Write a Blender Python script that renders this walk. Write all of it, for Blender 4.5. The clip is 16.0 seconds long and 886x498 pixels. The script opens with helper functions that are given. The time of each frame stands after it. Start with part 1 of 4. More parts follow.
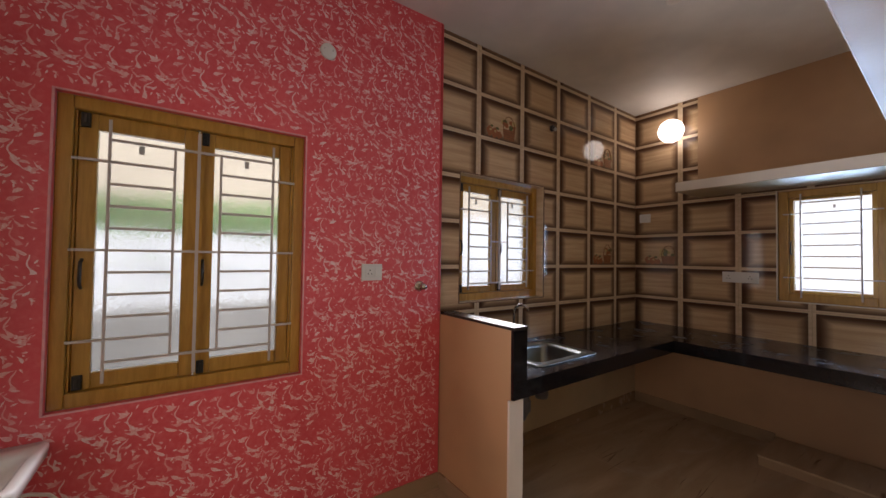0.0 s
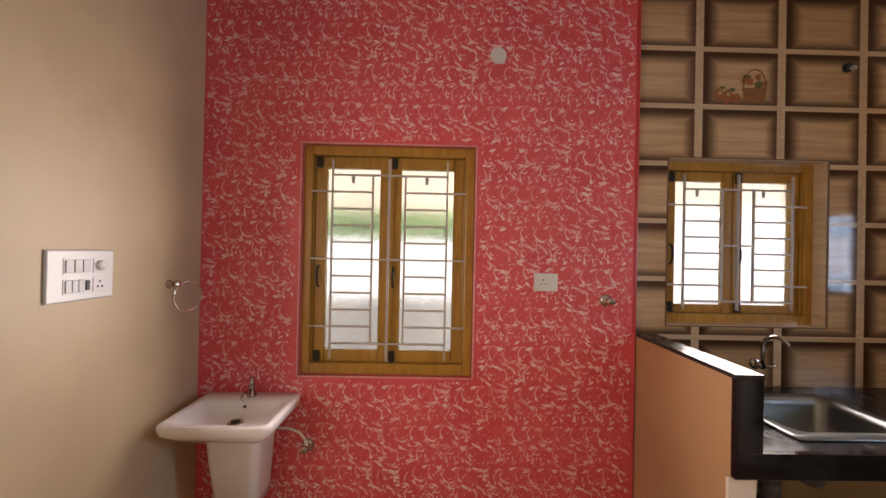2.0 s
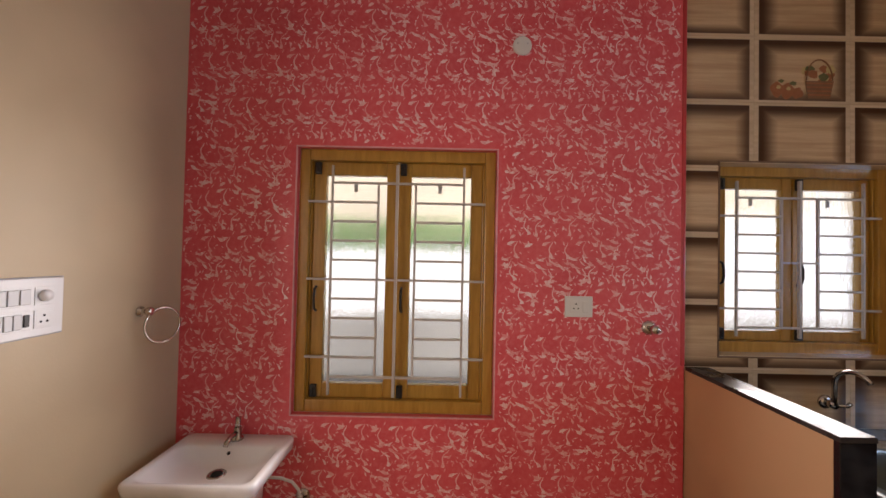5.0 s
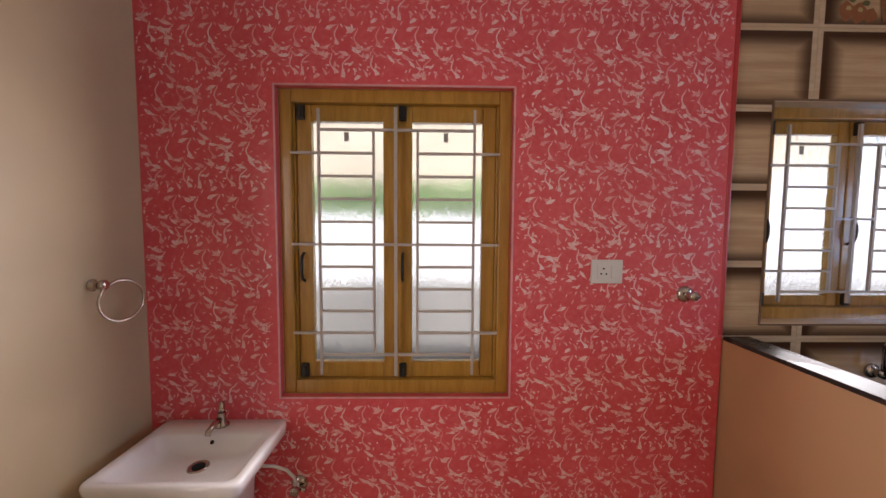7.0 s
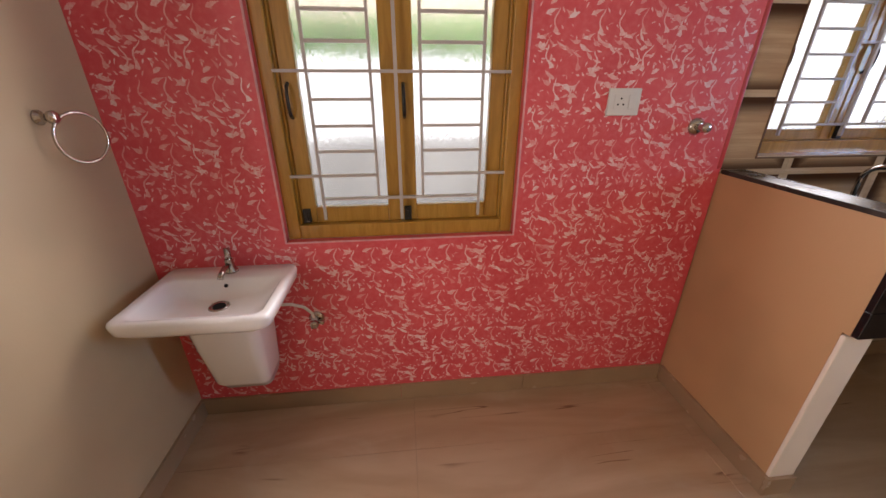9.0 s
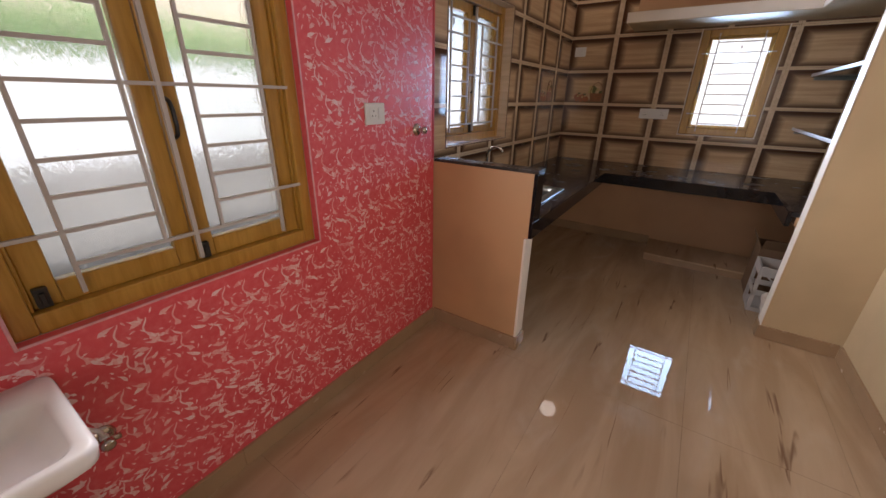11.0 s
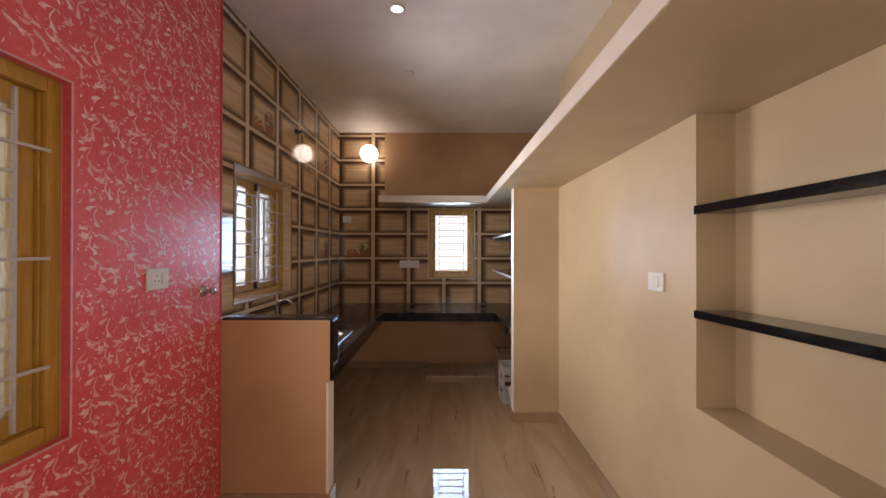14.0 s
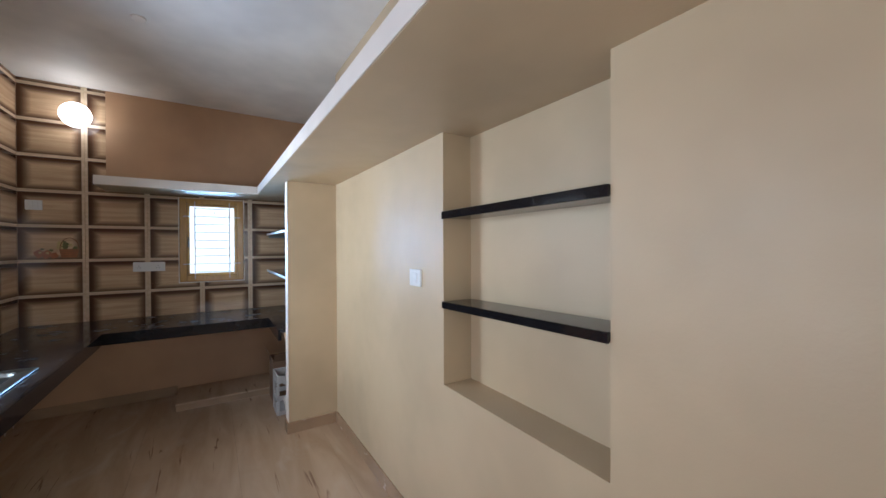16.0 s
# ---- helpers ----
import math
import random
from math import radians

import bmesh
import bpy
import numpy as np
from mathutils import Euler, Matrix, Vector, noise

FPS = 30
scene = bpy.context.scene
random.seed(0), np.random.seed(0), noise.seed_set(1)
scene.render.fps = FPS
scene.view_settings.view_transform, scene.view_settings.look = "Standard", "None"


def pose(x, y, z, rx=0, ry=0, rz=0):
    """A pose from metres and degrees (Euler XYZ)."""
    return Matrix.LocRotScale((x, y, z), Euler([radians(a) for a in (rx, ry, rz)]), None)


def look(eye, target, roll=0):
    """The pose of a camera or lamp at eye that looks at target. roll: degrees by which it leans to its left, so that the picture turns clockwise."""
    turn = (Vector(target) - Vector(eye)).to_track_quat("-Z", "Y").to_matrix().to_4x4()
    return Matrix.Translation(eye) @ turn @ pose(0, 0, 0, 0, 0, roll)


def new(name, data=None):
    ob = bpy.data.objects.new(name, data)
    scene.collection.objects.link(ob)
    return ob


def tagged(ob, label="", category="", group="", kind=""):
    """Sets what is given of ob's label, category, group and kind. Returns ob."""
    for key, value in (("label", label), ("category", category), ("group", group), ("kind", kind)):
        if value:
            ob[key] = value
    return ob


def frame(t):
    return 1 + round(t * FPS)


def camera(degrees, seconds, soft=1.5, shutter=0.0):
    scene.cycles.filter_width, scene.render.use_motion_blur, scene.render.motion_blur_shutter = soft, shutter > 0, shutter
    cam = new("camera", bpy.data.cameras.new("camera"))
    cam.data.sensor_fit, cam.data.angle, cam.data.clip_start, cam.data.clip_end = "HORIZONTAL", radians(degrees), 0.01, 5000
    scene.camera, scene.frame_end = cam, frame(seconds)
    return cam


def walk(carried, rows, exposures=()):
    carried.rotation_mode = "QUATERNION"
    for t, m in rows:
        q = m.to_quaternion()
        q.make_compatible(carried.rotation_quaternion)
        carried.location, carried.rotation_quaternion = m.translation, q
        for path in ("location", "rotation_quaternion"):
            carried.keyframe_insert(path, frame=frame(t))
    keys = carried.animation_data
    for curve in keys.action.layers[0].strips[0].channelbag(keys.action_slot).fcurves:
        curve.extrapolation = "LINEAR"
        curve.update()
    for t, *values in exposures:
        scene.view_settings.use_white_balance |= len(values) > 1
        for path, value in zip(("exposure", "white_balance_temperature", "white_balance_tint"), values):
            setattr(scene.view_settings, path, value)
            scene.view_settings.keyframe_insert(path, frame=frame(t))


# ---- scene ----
cam = camera(100.9, 16.0)
PATH = [
    (0, (0.62, 0.689, 1.424), (1.775, 2.321, 1.471), 0.8),
    (0.5, (0.682, 0.737, 1.423), (1.529, 2.548, 1.463), 1.0),
    (1, (0.732, 0.77, 1.442), (1.239, 2.704, 1.47), 1.3),
    (1.5, (0.835, 0.766, 1.471), (1.028, 2.757, 1.489), 1.2),
    (2, (0.924, 0.717, 1.486), (0.95, 2.717, 1.497), 1.2),
    (2.5, (0.922, 0.649, 1.518), (0.918, 2.649, 1.511), 1.1),
    (3, (0.908, 0.607, 1.538), (0.914, 2.607, 1.531), 1.0),
    (3.5, (0.908, 0.600, 1.533), (0.912, 2.600, 1.529), 1.0),
    (4, (0.918, 0.697, 1.535), (0.919, 2.697, 1.529), 1.0),
    (4.5, (0.907, 0.819, 1.537), (0.903, 2.819, 1.533), 0.9),
    (4.7, (0.894, 0.884, 1.548), (0.888, 2.884, 1.586), 1.1),
    (6.8, (0.813, 1.18, 1.526), (0.864, 3.179, 1.546), 0.3),
    (7, (0.821, 1.195, 1.514), (0.858, 3.19, 1.38), 0.4),
    (7.5, (0.817, 1.212, 1.455), (0.851, 3.162, 1.015), 0.2),
    (8, (0.816, 1.229, 1.398), (0.846, 3.11, 0.72), 0.1),
    (8.2, (0.818, 1.233, 1.388), (0.844, 3.081, 0.624), 0.1),
    (10.3, (0.313, 1.26, 1.422), (1.318, 2.784, 0.606), 0.1),
    (10.5, (0.29, 1.278, 1.428), (1.449, 2.686, 0.607), 0.3),
    (11, (0.187, 1.352, 1.417), (1.727, 2.367, 0.645), 1.1),
    (11.5, (0.123, 1.349, 1.412), (1.873, 1.989, 0.684), 0.4),
    (12, (0.061, 1.334, 1.394), (1.913, 1.614, 0.692), 0.0),
    (12.5, (-0.006, 1.336, 1.428), (1.882, 1.472, 0.783), -0.0),
    (13, (-0.094, 1.359, 1.466), (1.88, 1.479, 1.167), -0.0),
    (13.5, (-0.137, 1.362, 1.48), (1.859, 1.47, 1.433), 0.1),
    (14, (-0.12, 1.343, 1.463), (1.88, 1.34, 1.471), 0.1),
    (14.5, (-0.107, 1.303, 1.473), (1.864, 0.961, 1.476), -0.0),
    (15, (-0.087, 1.27, 1.474), (1.796, 0.596, 1.471), -0.1),
    (15.5, (-0.091, 1.255, 1.474), (1.687, 0.341, 1.47), 0.1),
    (16, (-0.097, 1.242, 1.483), (1.593, 0.173, 1.467), -0.2),
]
EXPOSURES = [(0.0, 0.85, 6900, 22), (1.0, 1.45, 7300, 24), (2.0, 1.35, 7700, 24), (3.5, 1.30, 7900, 24), (4.7, 1.20, 7500, 24), (7.0, 1.20, 7000, 24), (8.0, 1.48, 7100, 24),
             (10.5, 1.35, 6900, 22), (11.0, 1.20, 6900, 22), (12.5, 1.60, 7500, 28), (13.0, 1.36, 7800, 27), (13.5, 1.06, 8100, 26), (14.5, 1.18, 6400, 18), (15.0, 1.20, 5700, 12), (15.5, 1.4, 5350, 9), (16.0, 1.4, 5450, 9)]
walk(cam, [(t, look(eye, target, roll)) for t, eye, target, roll in PATH],
     exposures=EXPOSURES)

# ---- world, sun, lamps ----
world = bpy.data.worlds.new("sky")
scene.world = world
world.use_nodes = True
wt = world.node_tree
sky = wt.nodes.new("ShaderNodeTexSky")
sky.sky_type = 'NISHITA'
sky.sun_disc = False
sky.sun_elevation = radians(48)
sky.sun_rotation = radians(225)
wt.links.new(sky.outputs[0], wt.nodes["Background"].inputs[0])
wt.nodes["Background"].inputs[1].default_value = 0.12
sun = bpy.data.lights.new("sun", 'SUN')
sun.energy, sun.angle, sun.color = 3.8, radians(0.5), (1.0, 0.97, 0.93)
sun_ob = new("sun", sun)
sun_ob.matrix_world = look((-4.0, -6.0, 10.0), (2.0, 0.0, 0.4))


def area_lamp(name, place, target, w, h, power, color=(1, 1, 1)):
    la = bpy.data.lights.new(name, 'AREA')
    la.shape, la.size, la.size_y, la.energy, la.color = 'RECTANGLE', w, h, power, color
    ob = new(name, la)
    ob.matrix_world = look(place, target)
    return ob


# daylight in the three window openings, behind their grilles, and from the unseen hall
DAY = (0.92, 0.97, 1.0)
area_lamp("skylight_window_1", (0.667, 2.605, 1.433), (0.667, 0.0, 1.433), 0.66, 0.95, 5.8, DAY).data.spread = radians(160)
area_lamp("skylight_window_2", (2.565, 2.672, 1.55), (2.565, 0.0, 1.55), 0.62, 0.70, 7.5, DAY).data.spread = radians(115)
area_lamp("skylight_window_3", (4.447, 1.2315, 1.535), (0.0, 1.2315, 1.535), 0.44, 0.66, 5.6, (0.38, 0.65, 1.0)).data.spread = radians(98)
# unseen fill near the doorway, added to brighten the red wall
area_lamp("hall_fill", (-0.90, 0.52, 1.5), (0.45, 2.6, 1.35), 0.6, 1.8, 4.2, (1.0, 0.97, 0.93)).data.spread = radians(125)
area_lamp("daylight_hall_end", (-2.3, 1.2, 1.5), (0.5, 1.05, 1.4), 1.4, 1.8, 9.0, (1.0, 0.97, 0.93))

# ---- materials ----
def material(name, rough=0.5, metal=0.0, color=(0.8, 0.8, 0.8)):
    m = bpy.data.materials.new(name)
    m.use_nodes = True
    b = m.node_tree.nodes["Principled BSDF"]
    b.inputs["Base Color"].default_value = (*color, 1)
    b.inputs["Roughness"].default_value = rough
    b.inputs["Metallic"].default_value = metal
    return m, m.node_tree, b


class Nodes:
    """Helpers for wiring shader maths."""

    def __init__(self, tree):
        self.t = tree

    def add(self, kind, **values):
        n = self.t.nodes.new(kind)
        for k, v in values.items():
            n.inputs[k].default_value = v
        return n

    def wire(self, src, dst):
        if isinstance(src, (int, float)):
            dst.default_value = src
        else:
            self.t.links.new(src, dst)

    def math(self, op, a, b=0.0, c=0.0, clamp=False):
        n = self.t.nodes.new("ShaderNodeMath")
        n.operation, n.use_clamp = op, clamp
        for v, s in zip((a, b, c), n.inputs):
            self.wire(v, s)
        return n.outputs[0]

    def step(self, x, lo, hi):
        n = self.t.nodes.new("ShaderNodeMapRange")
        n.interpolation_type = 'SMOOTHSTEP'
        self.wire(x, n.inputs[0])
        self.wire(lo, n.inputs[1])
        self.wire(hi, n.inputs[2])
        return n.outputs[0]

    def mix(self, f, a, b, mode='MIX'):
        n = self.t.nodes.new("ShaderNodeMix")
        n.data_type, n.blend_type = 'RGBA', mode
        self.wire(f, n.inputs[0])
        for v, s in ((a, n.inputs[6]), (b, n.inputs[7])):
            if isinstance(v, tuple):
                s.default_value = (*v, 1)
            else:
                self.t.links.new(v, s)
        return n.outputs[2]

    def coords(self, which="Object"):
        return self.t.nodes.new("ShaderNodeTexCoord").outputs[which]

    def mapped(self, vec, scale=(1, 1, 1), loc=(0, 0, 0), rot=(0, 0, 0)):
        n = self.t.nodes.new("ShaderNodeMapping")
        self.t.links.new(vec, n.inputs[0])
        n.inputs[1].default_value, n.inputs[2].default_value, n.inputs[3].default_value = loc, rot, scale
        return n.outputs[0]

    def noise(self, vec, scale, detail=4.0, rough=0.55, distort=0.0):
        n = self.add("ShaderNodeTexNoise", Scale=scale, Detail=detail, Roughness=rough, Distortion=distort)
        self.t.links.new(vec, n.inputs["Vector"])
        return n.outputs["Fac"]

    def world_place(self):
        return self.t.nodes.new("ShaderNodeNewGeometry").outputs["Position"]

    def bump(self, height, strength, dist, bsdf):
        n = self.add("ShaderNodeBump", Strength=strength, Distance=dist)
        self.t.links.new(height, n.inputs["Height"])
        self.t.links.new(n.outputs[0], bsdf.inputs["Normal"])


def paint(name, color, rough=0.55, vary=0.06, bump=0.12):
    m, t, b = material(name, rough)
    n = Nodes(t)
    p = n.world_place()
    big, fine = n.noise(p, 1.7, 3), n.noise(p, 160.0, 3)
    dark = tuple(c * (1 - vary * 2) for c in color)
    light = tuple(min(1, c * (1 + vary)) for c in color)
    n.wire(n.mix(n.step(big, 0.3, 0.7), dark, light), b.inputs["Base Color"])
    rolled = n.noise(p, 55.0, 4)
    n.wire(n.math('MULTIPLY_ADD', n.noise(p, 9.0, 3), 0.18, rough - 0.09), b.inputs["Roughness"])
    n.bump(n.math('ADD', n.math('MULTIPLY', fine, 0.4), rolled), bump, 0.004, b)
    return m


CREAM = paint("cream_wall_paint", (0.525, 0.408, 0.255), 0.46)
PEACH = paint("peach_wall_paint", (0.53, 0.325, 0.170), 0.5)
# darker PEACH: dimmer light above loft and below worktop put into the colour
PEACH_SHADED = paint("peach_paint_shaded", (0.49, 0.300, 0.165), 0.5)
WHITE_PAINT = paint("white_ceiling_paint", (0.78, 0.74, 0.69), 0.6)
EDGE_PAINT = paint("pale_edge_paint", (0.80, 0.74, 0.66), 0.5)
CREAM_OUT = paint("cream_outside_wall", (0.62, 0.53, 0.40), 0.8, 0.1, 0.4)
WHITE_OUT = paint("white_outside_wall", (0.76, 0.81, 0.85), 0.8, 0.08, 0.4)
CONCRETE = paint("grey_concrete", (0.30, 0.30, 0.29), 0.9, 0.12, 0.6)


RED_LOW, RED_HIGH = (0.70, 0.074, 0.092), (0.78, 0.102, 0.122)


def red_base(n, p):
    """Crimson coat: broad roller clouds and fine mottling."""
    broad = n.mix(n.step(n.noise(p, 3.2, 4), 0.3, 0.7), RED_LOW, RED_HIGH)
    mottle = n.step(n.noise(p, 46.0, 4, 0.6), 0.42, 0.72)
    return n.mix(n.math('MULTIPLY', mottle, 0.24), broad, (0.85, 0.28, 0.30))


def red_texture():
    m, t, b = material("red_texture_paint", 0.36)
    n = Nodes(t)
    p = n.world_place()
    n.wire(red_base(n, p), b.inputs["Base Color"])
    n.wire(n.math('MULTIPLY_ADD', n.noise(p, 30.0, 3), 0.16, 0.28), b.inputs["Roughness"])
    b.inputs["Specular IOR Level"].default_value = 0.55
    n.bump(n.math('ADD', n.noise(p, 38.0, 3), n.math('MULTIPLY', n.noise(p, 150.0, 3), 0.4)), 0.22, 0.003, b)
    return m


def pearl_strokes():
    """Pale pink pearl paint of the rolled strokes, thinner and thicker over the wall."""
    m, t, b = material("pearl_pink_stroke_paint", 0.28)
    n = Nodes(t)
    p = n.world_place()
    each = t.nodes.new("ShaderNodeNewGeometry").outputs["Random Per Island"]
    body = n.math('MULTIPLY_ADD', n.step(n.noise(p, 6.0, 3), 0.34, 0.66), 0.30, 0.66)
    body = n.math('ADD', body, n.math('MULTIPLY_ADD', each, 0.62, -0.30))
    body = n.math('MULTIPLY', body, n.math('MULTIPLY_ADD', n.step(n.noise(p, 120.0, 3), 0.30, 0.62), 0.42, 0.58), clamp=True)
    pearl = n.mix(each, (0.90, 0.54, 0.53), (0.91, 0.68, 0.70))
    n.wire(n.mix(body, red_base(n, p), pearl), b.inputs["Base Color"])
    b.inputs["Specular IOR Level"].default_value = 0.7
    n.bump(n.noise(p, 160.0, 3), 0.2, 0.002, b)
    return m


STROKE = pearl_strokes()
RED = red_texture()

TILE_W, TILE_H = 0.44, 0.304


def box_tile(name, cell_w, cell_h):
    """Glossy printed wall tile: a picture of an open wooden box, light rails at its rim."""
    m, t, b = material(name, 0.07)
    n = Nodes(t)
    o = n.coords("Object")
    s = t.nodes.new("ShaderNodeSeparateXYZ")
    t.links.new(o, s.inputs[0])
    x, z = s.outputs[0], s.outputs[2]
    rnd = t.nodes.new("ShaderNodeObjectInfo").outputs["Random"]
    shift = t.nodes.new("ShaderNodeCombineXYZ")
    n.wire(n.math('MULTIPLY', rnd, 20.0), shift.inputs[1])
    addv = t.nodes.new("ShaderNodeVectorMath")
    t.links.new(o, addv.inputs[0])
    t.links.new(shift.outputs[0], addv.inputs[1])
    grain = n.noise(n.mapped(addv.outputs[0], (0.8, 1, 17.0)), 2.2, 4, 0.55, 0.15)
    fine = n.noise(n.mapped(addv.outputs[0], (6.0, 1, 160.0)), 3.0, 3)
    wood = n.mix(n.step(grain, 0.32, 0.68), (0.49, 0.325, 0.190), (0.64, 0.455, 0.280))
    wood = n.mix(n.math('MULTIPLY', n.step(fine, 0.4, 0.7), 0.15), wood, (0.30, 0.18, 0.10))
    hv, hh = 0.021, 0.013
    left, right = n.math('SUBTRACT', x, hv), n.math('SUBTRACT', cell_w - hv, x)
    low, top = n.math('SUBTRACT', z, hh), n.math('SUBTRACT', cell_h - hh, z)
    shade_l = n.math('SUBTRACT', 1.0, n.step(left, 0.012, 0.092))
    shade_t = n.math('SUBTRACT', 1.0, n.step(top, 0.014, 0.072))
    shade_r = n.math('MULTIPLY', n.math('SUBTRACT', 1.0, n.step(right, 0.0, 0.066)), 0.86)
    shade_b = n.math('MULTIPLY', n.math('SUBTRACT', 1.0, n.step(low, 0.0, 0.046)), 0.84)
    dark = n.math('MAXIMUM', n.math('MAXIMUM', shade_l, shade_t), n.math('MAXIMUM', shade_r, shade_b))
    dark = n.math('POWER', dark, 0.62)
    panel = n.mix(n.math('MULTIPLY', dark, 0.97), wood, (0.058, 0.021, 0.010))
    edge = n.math('MINIMUM', n.math('MINIMUM', left, right), n.math('MINIMUM', low, top))
    rail = n.math('SUBTRACT', 1.0, n.step(edge, -0.002, 0.002))
    rail_col = n.mix(n.step(grain, 0.3, 0.7), (0.55, 0.415, 0.275), (0.68, 0.53, 0.37))
    n.wire(n.mix(rail, panel, rail_col), b.inputs["Base Color"])
    b.inputs["Specular IOR Level"].default_value = 0.34
    n.bump(n.noise(n.world_place(), 6.0, 2), 0.03, 0.01, b)
    return m


TILE = box_tile("printed_box_tile", TILE_W, TILE_H)


def marble_floor():
    m, t, b = material("beige_vein_floor_tile", 0.06)
    n = Nodes(t)
    p = n.world_place()
    rnd = t.nodes.new("ShaderNodeObjectInfo").outputs["Random"]
    sh = t.nodes.new("ShaderNodeCombineXYZ")
    n.wire(n.math('MULTIPLY', rnd, 0.02), sh.inputs[1])
    addv = t.nodes.new("ShaderNodeVectorMath")
    t.links.new(p, addv.inputs[0])
    t.links.new(sh.outputs[0], addv.inputs[1])
    v = addv.outputs[0]
    streak = n.noise(n.mapped(v, (0.6, 3.2, 1)), 1.5, 5, 0.55, 1.1)
    fine = n.noise(n.mapped(v, (3.0, 60.0, 1)), 2.0, 4)
    base = n.mix(n.step(streak, 0.30, 0.72), (0.385, 0.262, 0.160), (0.490, 0.355, 0.232))
    cloud = n.step(n.noise(n.mapped(v, (0.8, 1.6, 1)), 2.2, 5, 0.6, 1.2), 0.50, 0.80)
    base = n.mix(n.math('MULTIPLY', cloud, 0.45), base, (0.52, 0.43, 0.33))
    base = n.mix(n.math('MULTIPLY', n.step(fine, 0.40, 0.75), 0.05), base, (0.33, 0.23, 0.15))
    vein = n.noise(n.mapped(v, (0.42, 5.0, 1)), 1.5, 3, 0.5, 0.5)
    line = n.math('SUBTRACT', 1.0, n.step(n.math('ABSOLUTE', n.math('SUBTRACT', vein, 0.5)), 0.0, 0.017))
    gate = n.step(n.noise(n.mapped(v, (0.9, 3.0, 1)), 2.6, 2), 0.54, 0.66)
    base = n.mix(n.math('MULTIPLY', n.math('MULTIPLY', line, gate), 0.85), base, (0.16, 0.085, 0.05))
    n.wire(base, b.inputs["Base Color"])
    b.inputs["Specular IOR Level"].default_value = 0.38
    n.wire(n.math('MULTIPLY_ADD', n.noise(p, 5.0, 4), 0.03, 0.002), b.inputs["Roughness"])
    n.bump(n.noise(p, 3.0, 2), 0.006, 0.01, b)
    return m


FLOOR = marble_floor()
SKIRT = paint("beige_skirting_tile", (0.36, 0.245, 0.150), 0.25, 0.12, 0.03)
GROUT = paint("brown_grout", (0.20, 0.15, 0.10), 0.9)


def wood_varnish():
    m, t, b = material("varnished_teak", 0.30)
    n = Nodes(t)
    p = n.coords("Object")
    g = n.noise(n.mapped(p, (18.0, 18.0, 2.2)), 2.2, 5, 0.6, 0.8)
    f = n.noise(n.mapped(p, (90.0, 90.0, 5.0)), 2.0, 3)
    c = n.mix(n.step(g, 0.3, 0.72), (0.375, 0.190, 0.027), (0.49, 0.270, 0.050))
    c = n.mix(n.math('MULTIPLY', n.step(f, 0.45, 0.7), 0.13), c, (0.26, 0.115, 0.016))
    n.wire(c, b.inputs["Base Color"])
    n.wire(n.math('MULTIPLY_ADD', g, 0.15, 0.24), b.inputs["Roughness"])
    b.inputs["Coat Weight"].default_value = 0.25
    n.bump(f, 0.08, 0.002, b)
    return m


TEAK = wood_varnish()


def granite(name, base, rough, dusty):
    m, t, b = material(name, rough)
    n = Nodes(t)
    p = n.world_place()
    v = n.add("ShaderNodeTexVoronoi", Scale=420.0)
    t.links.new(p, v.inputs["Vector"])
    sp = t.nodes.new("ShaderNodeSeparateColor")
    t.links.new(v.outputs["Color"], sp.inputs[0])
    speck = n.step(sp.outputs[0], 0.90, 1.0)
    dust = n.step(n.noise(p, 5.0, 5, 0.65), 0.42, 0.75)
    c = n.mix(n.math('MULTIPLY', speck, 0.08 + 0.42 * dusty * dusty), base, (0.10, 0.10, 0.105))
    c = n.mix(n.math('MULTIPLY', dust, 0.12 * dusty), c, (0.30, 0.27, 0.25))
    n.wire(c, b.inputs["Base Color"])
    n.wire(n.math('MULTIPLY_ADD', dust, 0.24 * dusty, rough), b.inputs["Roughness"])
    b.inputs["Specular IOR Level"].default_value = 0.38
    return m


GRANITE = granite("black_granite", (0.009, 0.008, 0.009), 0.08, 0.15)
COUNTER = granite("dusty_black_granite", (0.016, 0.014, 0.016), 0.14, 1.0)
CAP = granite("dull_black_granite", (0.035, 0.028, 0.024), 0.20, 0.8)
CAP.node_tree.nodes["Principled BSDF"].inputs["Specular IOR Level"].default_value = 0.16


def plain(name, color, rough, metal=0.0, vary=0.08):
    m, t, b = material(name, rough, metal, color)
    n = Nodes(t)
    p = n.world_place()
    k = n.noise(p, 24.0, 4)
    n.wire(n.mix(k, tuple(c * (1 - vary) for c in color), tuple(min(1, c * (1 + vary)) for c in color)), b.inputs["Base Color"])
    n.wire(n.math('MULTIPLY_ADD', n.noise(p, 60.0, 3), 0.10, max(0.0, rough - 0.05)), b.inputs["Roughness"])
    return m


PORCELAIN = plain("white_glazed_porcelain", (0.86, 0.85, 0.83), 0.10, 0, 0.02)
CHROME = plain("chrome", (0.50, 0.46, 0.42), 0.14, 1.0)
STEEL = plain("brushed_stainless_steel", (0.25, 0.265, 0.255), 0.34, 1.0)
BAR = plain("grille_white_enamel", (0.46, 0.42, 0.385), 0.40)
BLACK = plain("black_iron", (0.016, 0.014, 0.013), 0.42)
# near-black for solid discs: the shade inside holes put into colour
HOLE_SHADE = plain("dark_hole_shade", (0.006, 0.006, 0.006), 0.8)
WHITE_PLASTIC = plain("white_plastic", (0.72, 0.72, 0.70), 0.24, 0, 0.02)
GREY_PLASTIC = plain("grey_plastic", (0.40, 0.40, 0.40), 0.35)
